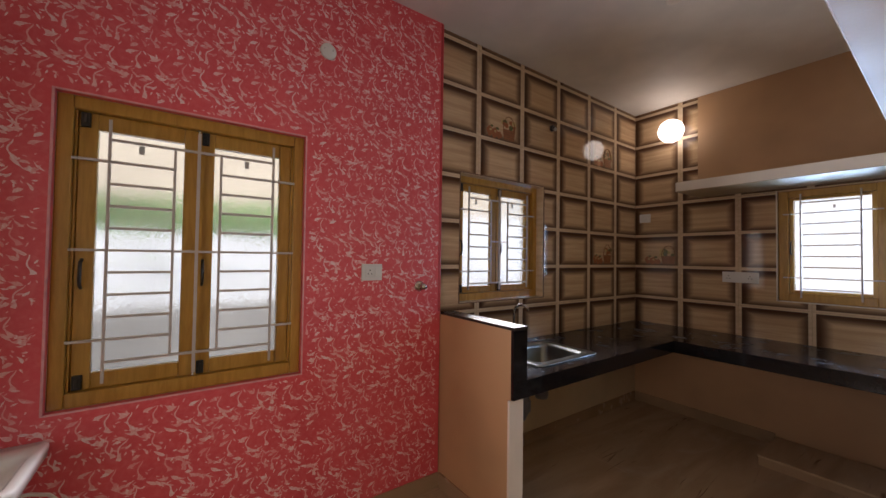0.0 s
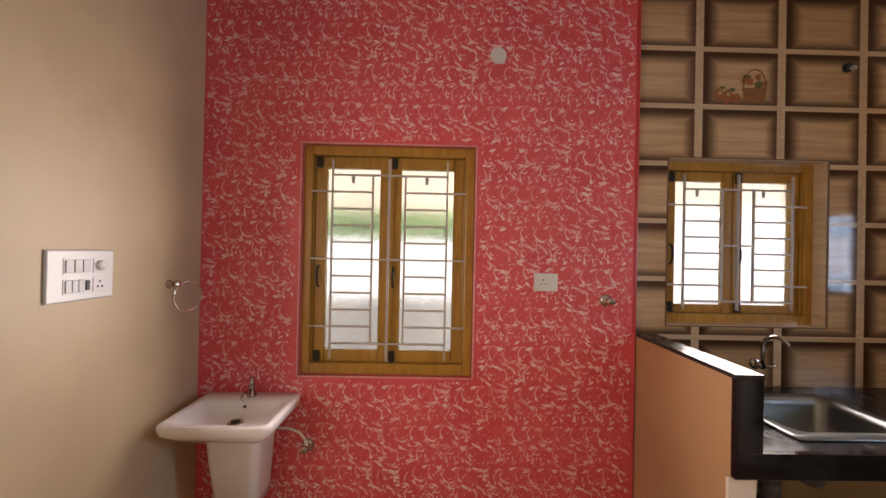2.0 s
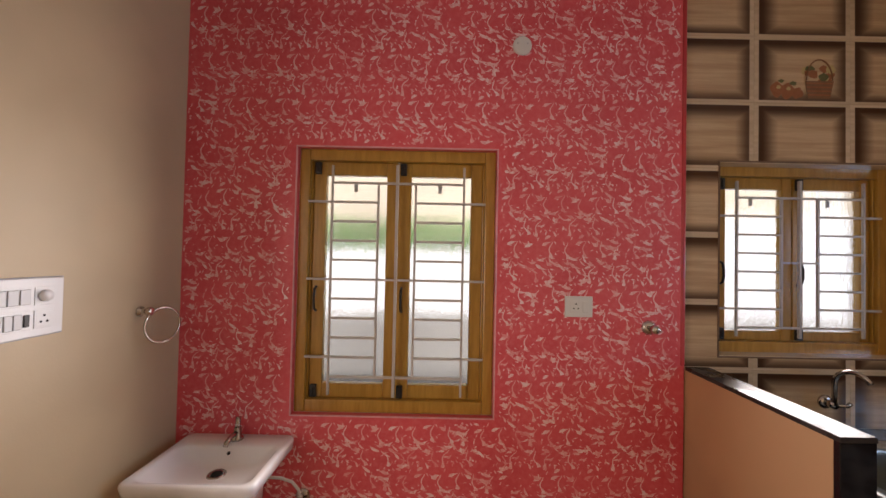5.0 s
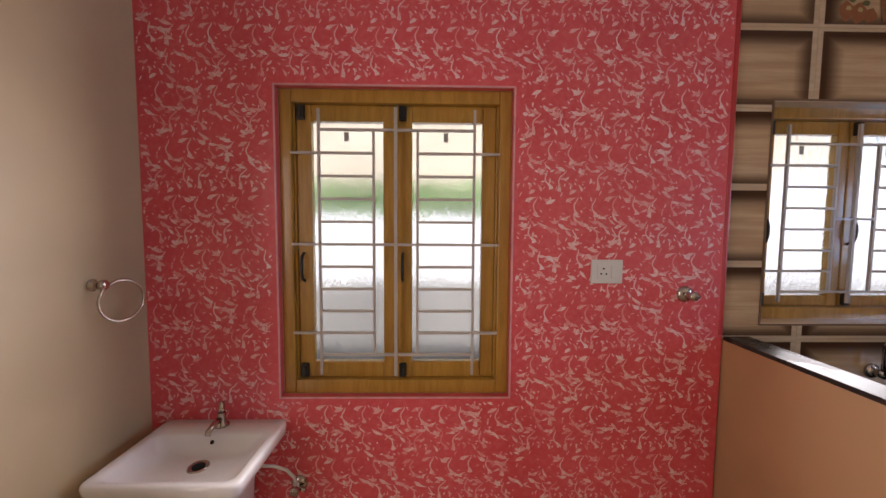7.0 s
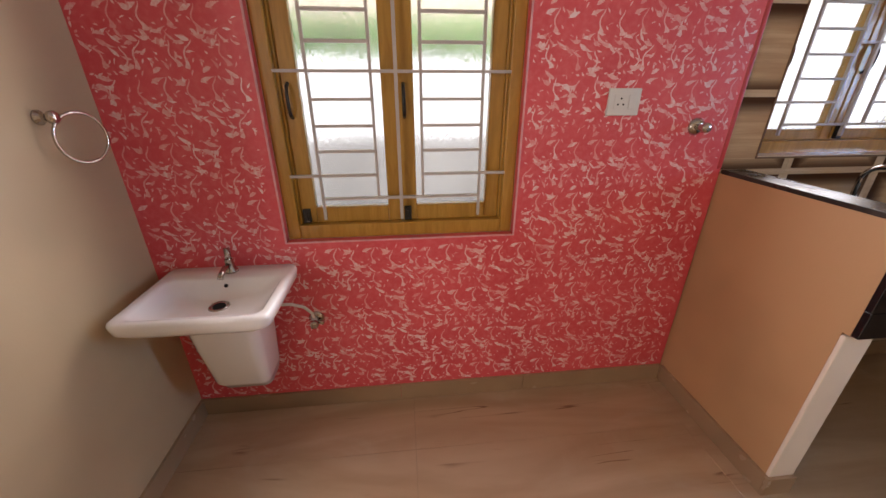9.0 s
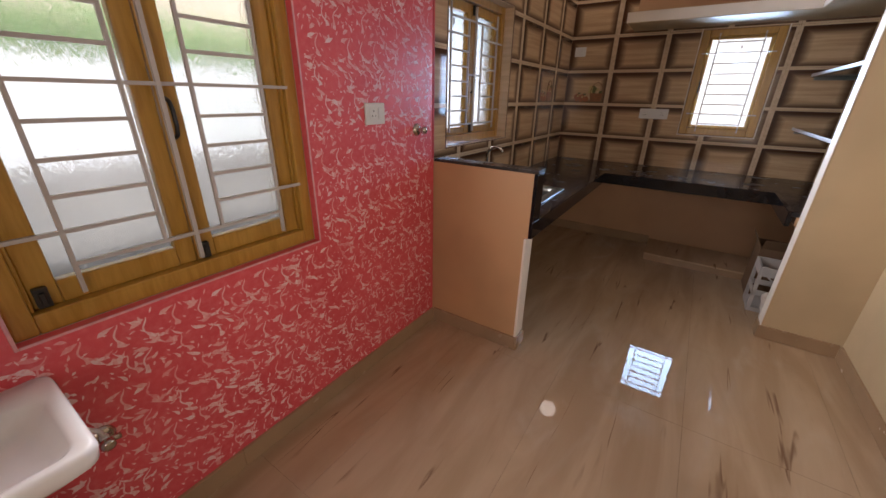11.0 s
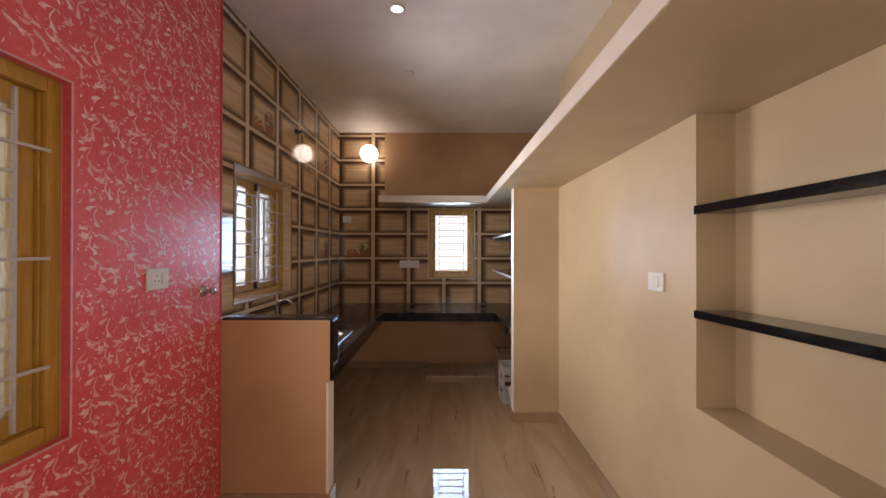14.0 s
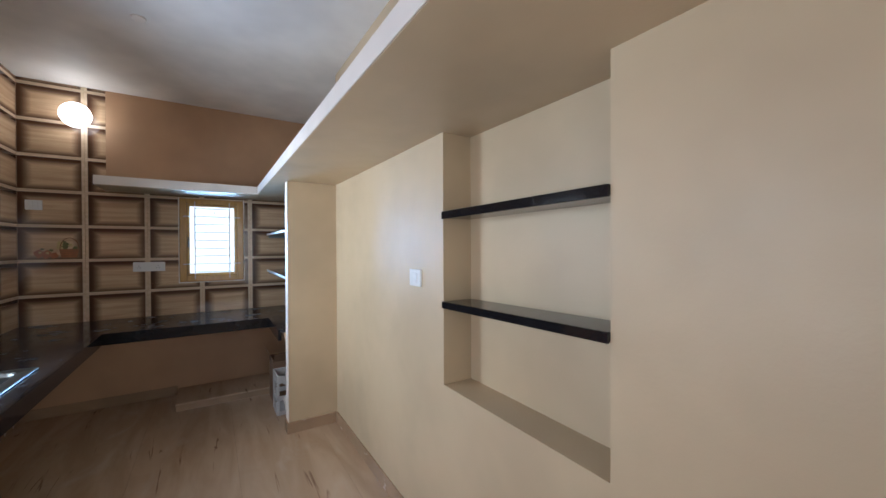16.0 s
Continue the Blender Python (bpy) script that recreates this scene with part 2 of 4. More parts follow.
KEY_GREY = plain("light_grey_plastic", (0.52, 0.52, 0.51), 0.22, 0, 0.03)
PVC = plain("grey_pvc_pipe", (0.10, 0.105, 0.12), 0.45)
CRATE = plain("greyish_white_crate_plastic", (0.46, 0.44, 0.42), 0.4)
BLUE_BAG = plain("pale_plastic_sack", (0.55, 0.50, 0.45), 0.55, 0, 0.25)
BROWN_CARD = plain("brown_cardboard", (0.17, 0.10, 0.055), 0.8)
FRUIT_A = plain("print_peach_fruit", (0.34, 0.13, 0.06), 0.08, 0, 0.35)
FRUIT_B = plain("print_cream_flower", (0.50, 0.38, 0.17), 0.08, 0, 0.3)
FRUIT_C = plain("print_basket", (0.25, 0.12, 0.06), 0.08, 0, 0.3)
LEAF = plain("print_leaf", (0.13, 0.13, 0.055), 0.08, 0, 0.3)
PINK_EDGE = plain("worn_pink_edge_paint", (0.80, 0.36, 0.38), 0.4, 0, 0.4)
PLAIN_RED = plain("plain_crimson_paint", (0.50, 0.035, 0.04), 0.36, 0, 0.1)
FOLIAGE = plain("green_leaves", (0.10, 0.26, 0.05), 0.6, 0, 0.5)


def rain_glass():
    m, t, b = material("frosted_rain_glass", 0.20, 0, (0.88, 0.95, 0.98))
    b.inputs["Transmission Weight"].default_value = 1.0
    b.inputs["IOR"].default_value = 1.35
    n = Nodes(t)
    p = n.world_place()
    drops = n.noise(n.mapped(p, (60.0, 60.0, 16.0)), 1.0, 3, 0.6, 0.6)
    n.bump(n.step(drops, 0.35, 0.7), 0.26, 0.004, b)
    return m


GLASS = rain_glass()


def glow(name, color, strength):
    m, t, b = material(name, 0.3, 0, (0.9, 0.9, 0.88))
    b.inputs["Emission Color"].default_value = (*color, 1)
    b.inputs["Emission Strength"].default_value = strength
    return m


GLOBE = glow("lit_opal_globe", (1.0, 0.94, 0.86), 2.9)
SPOT = glow("lit_downlight", (1.0, 0.95, 0.88), 2.6)

# ---- building helpers ----
def finish(bm, name, mat, smooth=False):
    me = bpy.data.meshes.new(name)
    bmesh.ops.recalc_face_normals(bm, faces=bm.faces)
    bm.to_mesh(me)
    bm.free()
    me.materials.append(mat)
    if smooth:
        for p in me.polygons:
            p.use_smooth = True
    return me


def boxes(*spans, bevel=0.0, seg=2):
    """A bmesh of boxes, each (x0, x1, y0, y1, z0, z1), bevelled along its edges."""
    bm = bmesh.new()
    for x0, x1, y0, y1, z0, z1 in spans:
        r = bmesh.ops.create_cube(bm, size=1)
        vs = r["verts"]
        bmesh.ops.scale(bm, vec=(x1 - x0, y1 - y0, z1 - z0), verts=vs)
        bmesh.ops.translate(bm, vec=((x0 + x1) / 2, (y0 + y1) / 2, (z0 + z1) / 2), verts=vs)
        if bevel:
            edges = list({e for v in vs for e in v.link_edges})
            bmesh.ops.bevel(bm, geom=edges, offset=bevel, segments=seg, affect='EDGES', profile=0.5)
    return bm


def turned(profile, steps=24, m=None):
    """A surface turned round z from (radius, height) pairs, closed at radius 0."""
    bm = bmesh.new()
    rings = []
    for r, z in profile:
        if r < 1e-6:
            rings.append([bm.verts.new((0, 0, z))])
        else:
            rings.append([bm.verts.new((r * math.cos(2 * math.pi * k / steps), r * math.sin(2 * math.pi * k / steps), z)) for k in range(steps)])
    for a, b in zip(rings, rings[1:]):
        for k in range(steps):
            k2 = (k + 1) % steps
            if len(a) == 1 and len(b) > 1:
                bm.faces.new((a[0], b[k], b[k2]))
            elif len(b) == 1 and len(a) > 1:
                bm.faces.new((a[k], a[k2], b[0]))
            elif len(a) > 1:
                bm.faces.new((a[k], a[k2], b[k2], b[k]))
    if m is not None:
        bmesh.ops.transform(bm, matrix=m, verts=bm.verts)
    return bm


def tube(points, radius, steps=12, closed=False):
    """A round pipe along a run of points."""
    pts = [Vector(p) for p in points]
    bm = bmesh.new()
    rings, n = [], len(pts)
    up = None
    for i, p in enumerate(pts):
        if closed:
            d = pts[(i + 1) % n] - pts[i - 1]
        else:
            d = pts[min(i + 1, n - 1)] - pts[max(i - 1, 0)]
        d.normalize()
        if up is None:
            up = d.orthogonal().normalized()
        up = (up - d * up.dot(d)).normalized()
        side = d.cross(up)
        rings.append([bm.verts.new(p + radius * (math.cos(2 * math.pi * k / steps) * up + math.sin(2 * math.pi * k / steps) * side)) for k in range(steps)])
    pairs = list(zip(rings, rings[1:])) + ([(rings[-1], rings[0])] if closed else [])
    for a, b in pairs:
        for k in range(steps):
            bm.faces.new((a[k], a[(k + 1) % steps], b[(k + 1) % steps], b[k]))
    if not closed:
        bm.faces.new(rings[0])
        bm.faces.new(rings[-1])
    return bm


def loft_rings(rings, cap_first=True, cap_last=True):
    """Skin through closed rings of equally many points."""
    bm = bmesh.new()
    vs = [[bm.verts.new(p) for p in ring] for ring in rings]
    n = len(vs[0])
    for a, b in zip(vs, vs[1:]):
        for k in range(n):
            bm.faces.new((a[k], a[(k + 1) % n], b[(k + 1) % n], b[k]))
    if cap_first:
        bm.faces.new(vs[0])
    if cap_last:
        bm.faces.new(vs[-1])
    return bm


def rounded(x0, x1, y0, y1, z, r, per=5):
    """A ring: rectangle with rounded corners, at height z."""
    out = []
    for cx, cy, a0 in ((x1 - r, y1 - r, 0), (x0 + r, y1 - r, 90), (x0 + r, y0 + r, 180), (x1 - r, y0 + r, 270)):
        for k in range(per + 1):
            a = radians(a0 + 90 * k / per)
            out.append((cx + r * math.cos(a), cy + r * math.sin(a), z))
    return out


def thing(name, place, label, category, group="", kind=""):
    ob = new(name)
    ob.location = place
    ob.empty_display_size = 0.05
    return tagged(ob, label, category, group, kind)


def part(name, bm, mat, parent, label="", smooth=False, local=None):
    """One mesh under a thing; the bmesh is in the parent's own coordinates."""
    ob = new(name, finish(bm, name, mat, smooth))
    ob.parent = parent
    if local is not None:
        ob.matrix_basis = local
    return tagged(ob, label) if label else ob


def structure(name, bm, mat, label, category):
    return tagged(new(name, finish(bm, name, mat)), label, category, kind="structure")


# ---- plan (metres) ----
WEST, RED_Y, TILE_Y, EAST, SOUTH, CEIL = -0.28, 2.59, 2.625, 4.425, 0.35, 2.925
W1 = (0.221, 1.108, 0.839, 2.022)      # x0, x1, z0, z1
W2 = (2.125, 2.98, 1.12, 2.005)
W3 = (0.948, 1.515, 1.126, 1.977)      # y0, y1, z0, z1
NI = (0.484, 1.310, 0.85, 2.0)        # niche x0, x1, z0, z1
DOOR_Y = (0.44, 1.52, 2.05)


def wall_with_hole(x0, x1, y0, y1, z0, z1, h):
    """A wall along x with one opening h = (x0, x1, z0, z1)."""
    return boxes((x0, h[0], y0, y1, z0, z1), (h[1], x1, y0, y1, z0, z1), (h[0], h[1], y0, y1, z0, h[2]), (h[0], h[1], y0, y1, h[3], z1))


floor_ob = structure("floor", boxes((-2.5, EAST + 0.2, -0.2, 2.86, -0.16, -0.006)), GROUT, "polished beige veined floor tiles with thin brown joints", "floor")
wall_red = structure("wall_north_red", wall_with_hole(WEST, 1.948, RED_Y, RED_Y + 0.03, 0, CEIL, W1), RED,
                     "crimson textured wall with pale pink curled brush strokes", "wall")
wall_north_outer = structure("wall_north_outer", wall_with_hole(WEST - 0.14, 1.948, RED_Y + 0.03, 2.86, 0, CEIL, W1), CREAM_OUT, "cream plastered outer leaf of the window wall", "wall")
wall_tiled = structure("wall_north_tiled", wall_with_hole(1.948, EAST + 0.2, TILE_Y + 0.009, 2.86, 0, CEIL, W2), CREAM,
                       "kitchen wall with glossy brown box-print tiles", "wall")
east_bm = boxes((EAST + 0.009, EAST + 0.2, -0.2, W3[0], 0, CEIL), (EAST + 0.009, EAST + 0.2, W3[1], TILE_Y + 0.009, 0, CEIL),
                (EAST + 0.009, EAST + 0.2, W3[0], W3[1], 0, W3[2]), (EAST + 0.009, EAST + 0.2, W3[0], W3[1], W3[3], CEIL))
wall_east = structure("wall_east", east_bm, PEACH_SHADED, "far kitchen wall with brown box-print tiles above peach paint", "wall")
wall_south = structure("wall_south", boxes((-2.5, NI[0], SOUTH - 0.25, SOUTH, 0, CEIL), (NI[1], 3.0, SOUTH - 0.25, SOUTH, 0, CEIL),
                                           (NI[0], NI[1], SOUTH - 0.25, SOUTH, 0, NI[2]), (NI[0], NI[1], SOUTH - 0.25, SOUTH, NI[3], CEIL),
                                           (NI[0], NI[1], SOUTH - 0.25, SOUTH - 0.155, NI[2], NI[3])), CREAM,
                       "smooth cream painted wall with a recessed shelf niche", "wall")
wall_south_kitchen = structure("wall_south_kitchen", boxes((3.0, EAST + 0.009, -0.1, 0.08, 0, CEIL)), CREAM, "cream painted wall behind the cupboard shelves", "wall")
pillar = structure("wall_pier", boxes((3.0, 3.1, 0.08, 0.733, 0, 2.0), bevel=0.004), CREAM, "cream painted wall pier beside the niche wall", "wall")
pier_end = structure("wall_pier_end", boxes((2.998, 3.102, 0.7325, 0.737, 0.0, 1.999), bevel=0.002), EDGE_PAINT, "pale painted narrow end of the wall pier", "wall")
wall_west = structure("wall_west", boxes((WEST - 0.14, WEST, DOOR_Y[1], RED_Y, 0, CEIL), (WEST - 0.14, WEST, SOUTH, DOOR_Y[0], 0, CEIL),
                                         (WEST - 0.14, WEST, DOOR_Y[0], DOOR_Y[1], DOOR_Y[2], CEIL)), CREAM, "cream painted wall with a doorway", "wall")
wall_hall = structure("wall_hall", boxes((-2.5, -2.36, SOUTH, 2.4, 0, CEIL), (-2.5, WEST - 0.14, 2.4, 2.55, 0, CEIL)), CREAM, "plain cream hall walls beyond the doorway", "wall")
ceiling = structure("ceiling", boxes((-2.5, EAST + 0.2, -0.2, 2.86, CEIL, CEIL + 0.16)), WHITE_PAINT, "matt off-white painted ceiling", "ceiling")

# loft: L-shaped open slab below the ceiling
loft = structure("loft", boxes((WEST, 3.97, SOUTH, 0.851, 2.0, 2.08), (3.97, EAST, 0.08, 2.055, 2.0, 2.08), (3.0, 3.97, 0.08, SOUTH, 2.0, 2.08)),
                 CREAM, "L-shaped concrete loft slab with cream soffit and pale painted edge", "loft")
structure("trim", boxes((WEST, 3.966, 0.852, 0.855, 2.003, 2.077), (3.967, 3.970, 0.856, 2.054, 2.003, 2.077), (3.9665, EAST, 2.056, 2.059, 2.003, 2.077), bevel=0.0008),
          EDGE_PAINT, "pale painted band along the front edge of the loft slab", "trim")

# half wall beside the sink
half_wall = thing("half_wall", (1.955, 1.98, 0), "peach half wall with black granite cap beside the sink", "half wall", kind="structure")
part("wall_face", boxes((0, 0.10, 0.02, RED_Y - 1.98 + 0.04, 0, 0.722), (0, 0.078, 0, RED_Y - 1.98 + 0.04, 0.722, 1.066)), PEACH, half_wall)
part("wall_end", boxes((-0.001, 0.101, 0.006, 0.0205, 0, 0.715), bevel=0.004), EDGE_PAINT, half_wall, "pale plastered wall end")
part("granite_cap", boxes((-0.002, 0.102, -0.0195, RED_Y - 1.98, 1.066, 1.082), bevel=0.002), CAP, half_wall, "polished black granite cap")
part("granite_end", boxes((0.0, 0.10, -0.018, 0.0, 0.81, 1.066), (0.080, 0.10, 0.0, RED_Y - 1.98, 0.81, 1.066), bevel=0.002), GRANITE, half_wall, "black granite cladding")

# rolled strokes standing a hair proud of the red wall: one roller motif, repeated
def ribbon(points, widths):
    """Quads along a run of (u, v) points, with a half width at each."""
    out = []
    for i, (u, v) in enumerate(points):
        a, b = points[max(i - 1, 0)], points[min(i + 1, len(points) - 1)]
        du, dv = b[0] - a[0], b[1] - a[1]
        d = math.hypot(du, dv) or 1.0
        nu, nv = -dv / d * widths[i], du / d * widths[i]
        out.append(((u + nu, v + nv), (u - nu, v - nv)))
    return out


def roller_motif(r, pw, ph):
    """Ribbons of one roller print: long curled necks with a broad foot, short flicks, flecks."""
    shapes = []

    def curl(u, v, length, heading, bend, wide, kind, n=8):
        pts, ws, sharp = [], [], r.choice((0.7, 1.0, 1.7))
        for k in range(n + 1):
            f = k / n
            pts.append((u, v))
            if kind == "neck":
                w = wide * (0.42 + 0.30 * math.sin(math.pi * f)) if f < 0.68 else wide * (0.5 + 8.5 * (f - 0.68)) * (1.0 if f < 0.98 else 0.8)
                heading += bend / n * (3.2 * math.cos(2.1 * math.pi * f))
            else:
                w = wide * (0.10 + 1.05 * math.sin(math.pi * min(1.0, f ** sharp)) ** 1.1)
                heading += bend / n
            ws.append(max(w, 0.0004) * r.uniform(0.8, 1.2))
            u, v = u + length / n * math.cos(heading), v + length / n * math.sin(heading)
        shapes.append(ribbon(pts, ws))

    for row in range(2):
        for col in range(2):
            u, v = (col + 0.5 * row + r.uniform(-0.12, 0.12)) * pw / 2, (row + 0.85 + r.uniform(-0.10, 0.10)) * ph / 2
            curl(u, v, r.uniform(0.074, 0.092), radians(r.uniform(-105, -60)), r.choice((-1, 1)) * r.uniform(0.9, 1.5), 0.0034, "neck", 12)
            curl(u - 0.006, v - 0.002, r.uniform(0.040, 0.058), radians(r.uniform(150, 215)), r.uniform(-0.9, 0.9), 0.0062, "flick")
    for _ in range(15):
        curl(r.uniform(0, pw), r.uniform(0, ph), r.uniform(0.024, 0.044), radians(r.choice((20, 160, 200, -30, -70)) + r.uniform(-25, 25)), r.uniform(-1.6, 1.6), r.uniform(0.0030, 0.0072), "flick", 6)
    for _ in range(34):
        curl(r.uniform(0, pw), r.uniform(0, ph), r.uniform(0.009, 0.020), radians(r.uniform(0, 360)), r.uniform(-1, 1), r.uniform(0.0018, 0.0036), "flick", 3)
    return shapes


def strokes_on(u0, u1, v0, v1, hole, y):
    r = random.Random(11)
    pw, ph = 0.150, 0.205
    prints = [roller_motif(random.Random(k), pw, ph) for k in (3, 3, 8)]
    verts, faces = [], []
    for j in range(-1, int((v1 - v0) / ph) + 2):
        for i in range(-1, int((u1 - u0) / pw) + 2):
            ou, ov = u0 + pw * (i + 0.37 * (j % 3)) + r.uniform(-0.006, 0.006), v0 + ph * j + r.uniform(-0.006, 0.006)
            for k, shape in enumerate(r.choice(prints)):
                if r.random() < 0.10:
                    continue
                moved = [[(ou + a[0], ov + a[1]) for a in pair] for pair in shape]
                us, vs = [a[0] for pair in moved for a in pair], [a[1] for pair in moved for a in pair]
                if min(us) < u0 or max(us) > u1 or min(vs) < v0 or max(vs) > v1:
                    continue
                if max(us) > hole[0] and min(us) < hole[1] and max(vs) > hole[2] and min(vs) < hole[3]:
                    continue
                base = len(verts)
                depth = y - 0.0004 - 0.00002 * k - 0.0006 * ((i + j) % 2)
                verts += [(a[0], depth, a[1]) for pair in moved for a in pair]
                faces += [(base + 2 * q, base + 2 * q + 1, base + 2 * q + 3, base + 2 * q + 2) for q in range(len(moved) - 1)]
    me = bpy.data.meshes.new("brush_strokes")
    me.from_pydata(verts, [], faces)
    me.materials.append(STROKE)
    return me


strokes = new("brush_strokes", strokes_on(WEST + 0.004, 1.928, 0.09, CEIL - 0.002, (W1[0] - 0.016, W1[1] + 0.016, W1[2] - 0.016, W1[3] + 0.016), RED_Y))
strokes.parent = wall_red
tagged(strokes, "pale pink pearl roller strokes", kind="stuff")

# ---- windows ----
def window(name, w, h, bars, label, d0, stiles, glass_in, bars_in, uprights):
    """Two-leaf window with a grille, facing -y; origin at the lower left of the opening, at the wall's face."""
    ob = thing(name, (0, 0, 0), label, "window", kind="structure")
    d1 = d0 + 0.075
    part("outer_frame", boxes((0, 0.046, d0, d1, 0, h), (w - 0.046, w, d0, d1, 0, h), (0.046, w - 0.046, d0, d1, 0, 0.055), (0.046, w - 0.046, d0, d1, h - 0.05, h), bevel=0.005),
         TEAK, ob)
    part("frame_lip", boxes((0.046, 0.055, d0 + 0.018, d1, 0.055, h - 0.05), (w - 0.055, w - 0.046, d0 + 0.018, d1, 0.055, h - 0.05), bevel=0.003), TEAK, ob)
    mid = w / 2
    g0, g1 = glass_in
    for x0, x1, (s0, s1) in ((0.055, mid - 0.002, stiles[:2]), (mid + 0.002, w - 0.055, stiles[2:])):
        leaf = part("casement", boxes((x0, x0 + s0, d0 + 0.03, d1 - 0.01, 0.055, h - 0.05), (x1 - s1, x1, d0 + 0.03, d1 - 0.01, 0.055, h - 0.05),
                                      (x0 + s0, x1 - s1, d0 + 0.03, d1 - 0.01, 0.055, g0), (x0 + s0, x1 - s1, d0 + 0.03, d1 - 0.01, h - g1, h - 0.05), bevel=0.004), TEAK, ob)
        pane = part("pane", boxes((x0 + s0 - 0.006, x1 - s1 + 0.006, d0 + 0.045, d0 + 0.050, g0 - 0.006, h - g1 + 0.006)), GLASS, leaf, "frosted rain-pattern glass")
        pane.visible_shadow = False
        hx = x0 + 0.022
        hz = h * 0.425
        part("pull_handle", tube([(hx, d0 + 0.03, hz - 0.055), (hx, d0 + 0.008, hz - 0.045), (hx, d0 + 0.0, hz - 0.02), (hx, d0 + 0.0, hz + 0.02), (hx, d0 + 0.008, hz + 0.045), (hx, d0 + 0.03, hz + 0.055)], 0.006, 8),
             BLACK, leaf, "black iron pull handle", True)
        for z0 in (0.060, h - 0.110):
            part("bolt", boxes((hx - 0.014, hx + 0.014, d0 + 0.012, d0 + 0.03, z0, z0 + 0.055), (hx - 0.006, hx + 0.006, d0 + 0.004, d0 + 0.012, z0 + 0.010, z0 + 0.044), bevel=0.003), BLACK, leaf, "black tower bolt")
        part("glass_sticker", boxes(((x0 + x1) / 2 - 0.012, (x0 + x1) / 2 + 0.006, d0 + 0.0425, d0 + 0.0445, h - 0.185, h - 0.150)), GREY_PLASTIC, leaf, "grey label on the glass")
    # grille
    grille = part("grille", boxes((mid - 0.006, mid + 0.006, d0 - 0.014, d0 - 0.002, 0.075, h - 0.070)), BAR, ob, "white enamelled iron grille")
    z_lo, z_hi = bars_in[0], h - bars_in[1]
    left, inner, right = uprights
    ends = ((left, mid - inner), (mid + inner, w - right))
    for k, (x0, x1) in enumerate(ends):
        out_x, in_x = (x0, x1) if k == 0 else (x1, x0)
        part("grille_upright", boxes((out_x - 0.005, out_x + 0.005, d0 - 0.012, d0 - 0.002, 0.080, h - 0.075)), BAR, grille)
        part("grille_upright", boxes((in_x - 0.005, in_x + 0.005, d0 - 0.012, d0 - 0.002, z_lo, z_hi)), BAR, grille)
    step = (z_hi - z_lo) / (bars - 1)
    levels = [(z_lo + step * i, i) for i in range(bars)]
    if bars % 2 == 0:
        levels.append(((z_lo + z_hi) / 2, -1))
    for z, i in levels:
        if i in (0, bars - 1):
            runs = ((ends[0][0], ends[1][1]),)
        elif i == -1:
            runs = ((ends[0][1], ends[1][0]),)
        elif i in (1, bars - 2):
            runs = ((0.045, ends[0][1]), (ends[1][0], w - 0.045))
        elif bars % 2 and i == bars // 2:
            runs = ((0.045, w - 0.045),)
        else:
            runs = ends
        for x0, x1 in runs:
            part("grille_bar", boxes((x0, x1, d0 - 0.0125, d0 - 0.0015, z - 0.005, z + 0.005)), BAR, grille)
    return ob


win1 = window("window_1", W1[1] - W1[0], W1[3] - W1[2], 11, "varnished teak two-leaf window with frosted glass and white grille", 0.03, (0.057, 0.051, 0.058, 0.053), (0.118, 0.112), (0.161, 0.153), (0.152, 0.084, 0.143))
win1.matrix_world = pose(W1[0], RED_Y, W1[2])
win2 = window("window_2", W2[1] - W2[0], W2[3] - W2[2], 8, "varnished teak kitchen window with frosted glass above the sink", 0.07, (0.052, 0.048, 0.052, 0.046), (0.100, 0.105), (0.123, 0.153), (0.131, 0.086, 0.126))
win2.matrix_world = pose(W2[0], TILE_Y, W2[2])


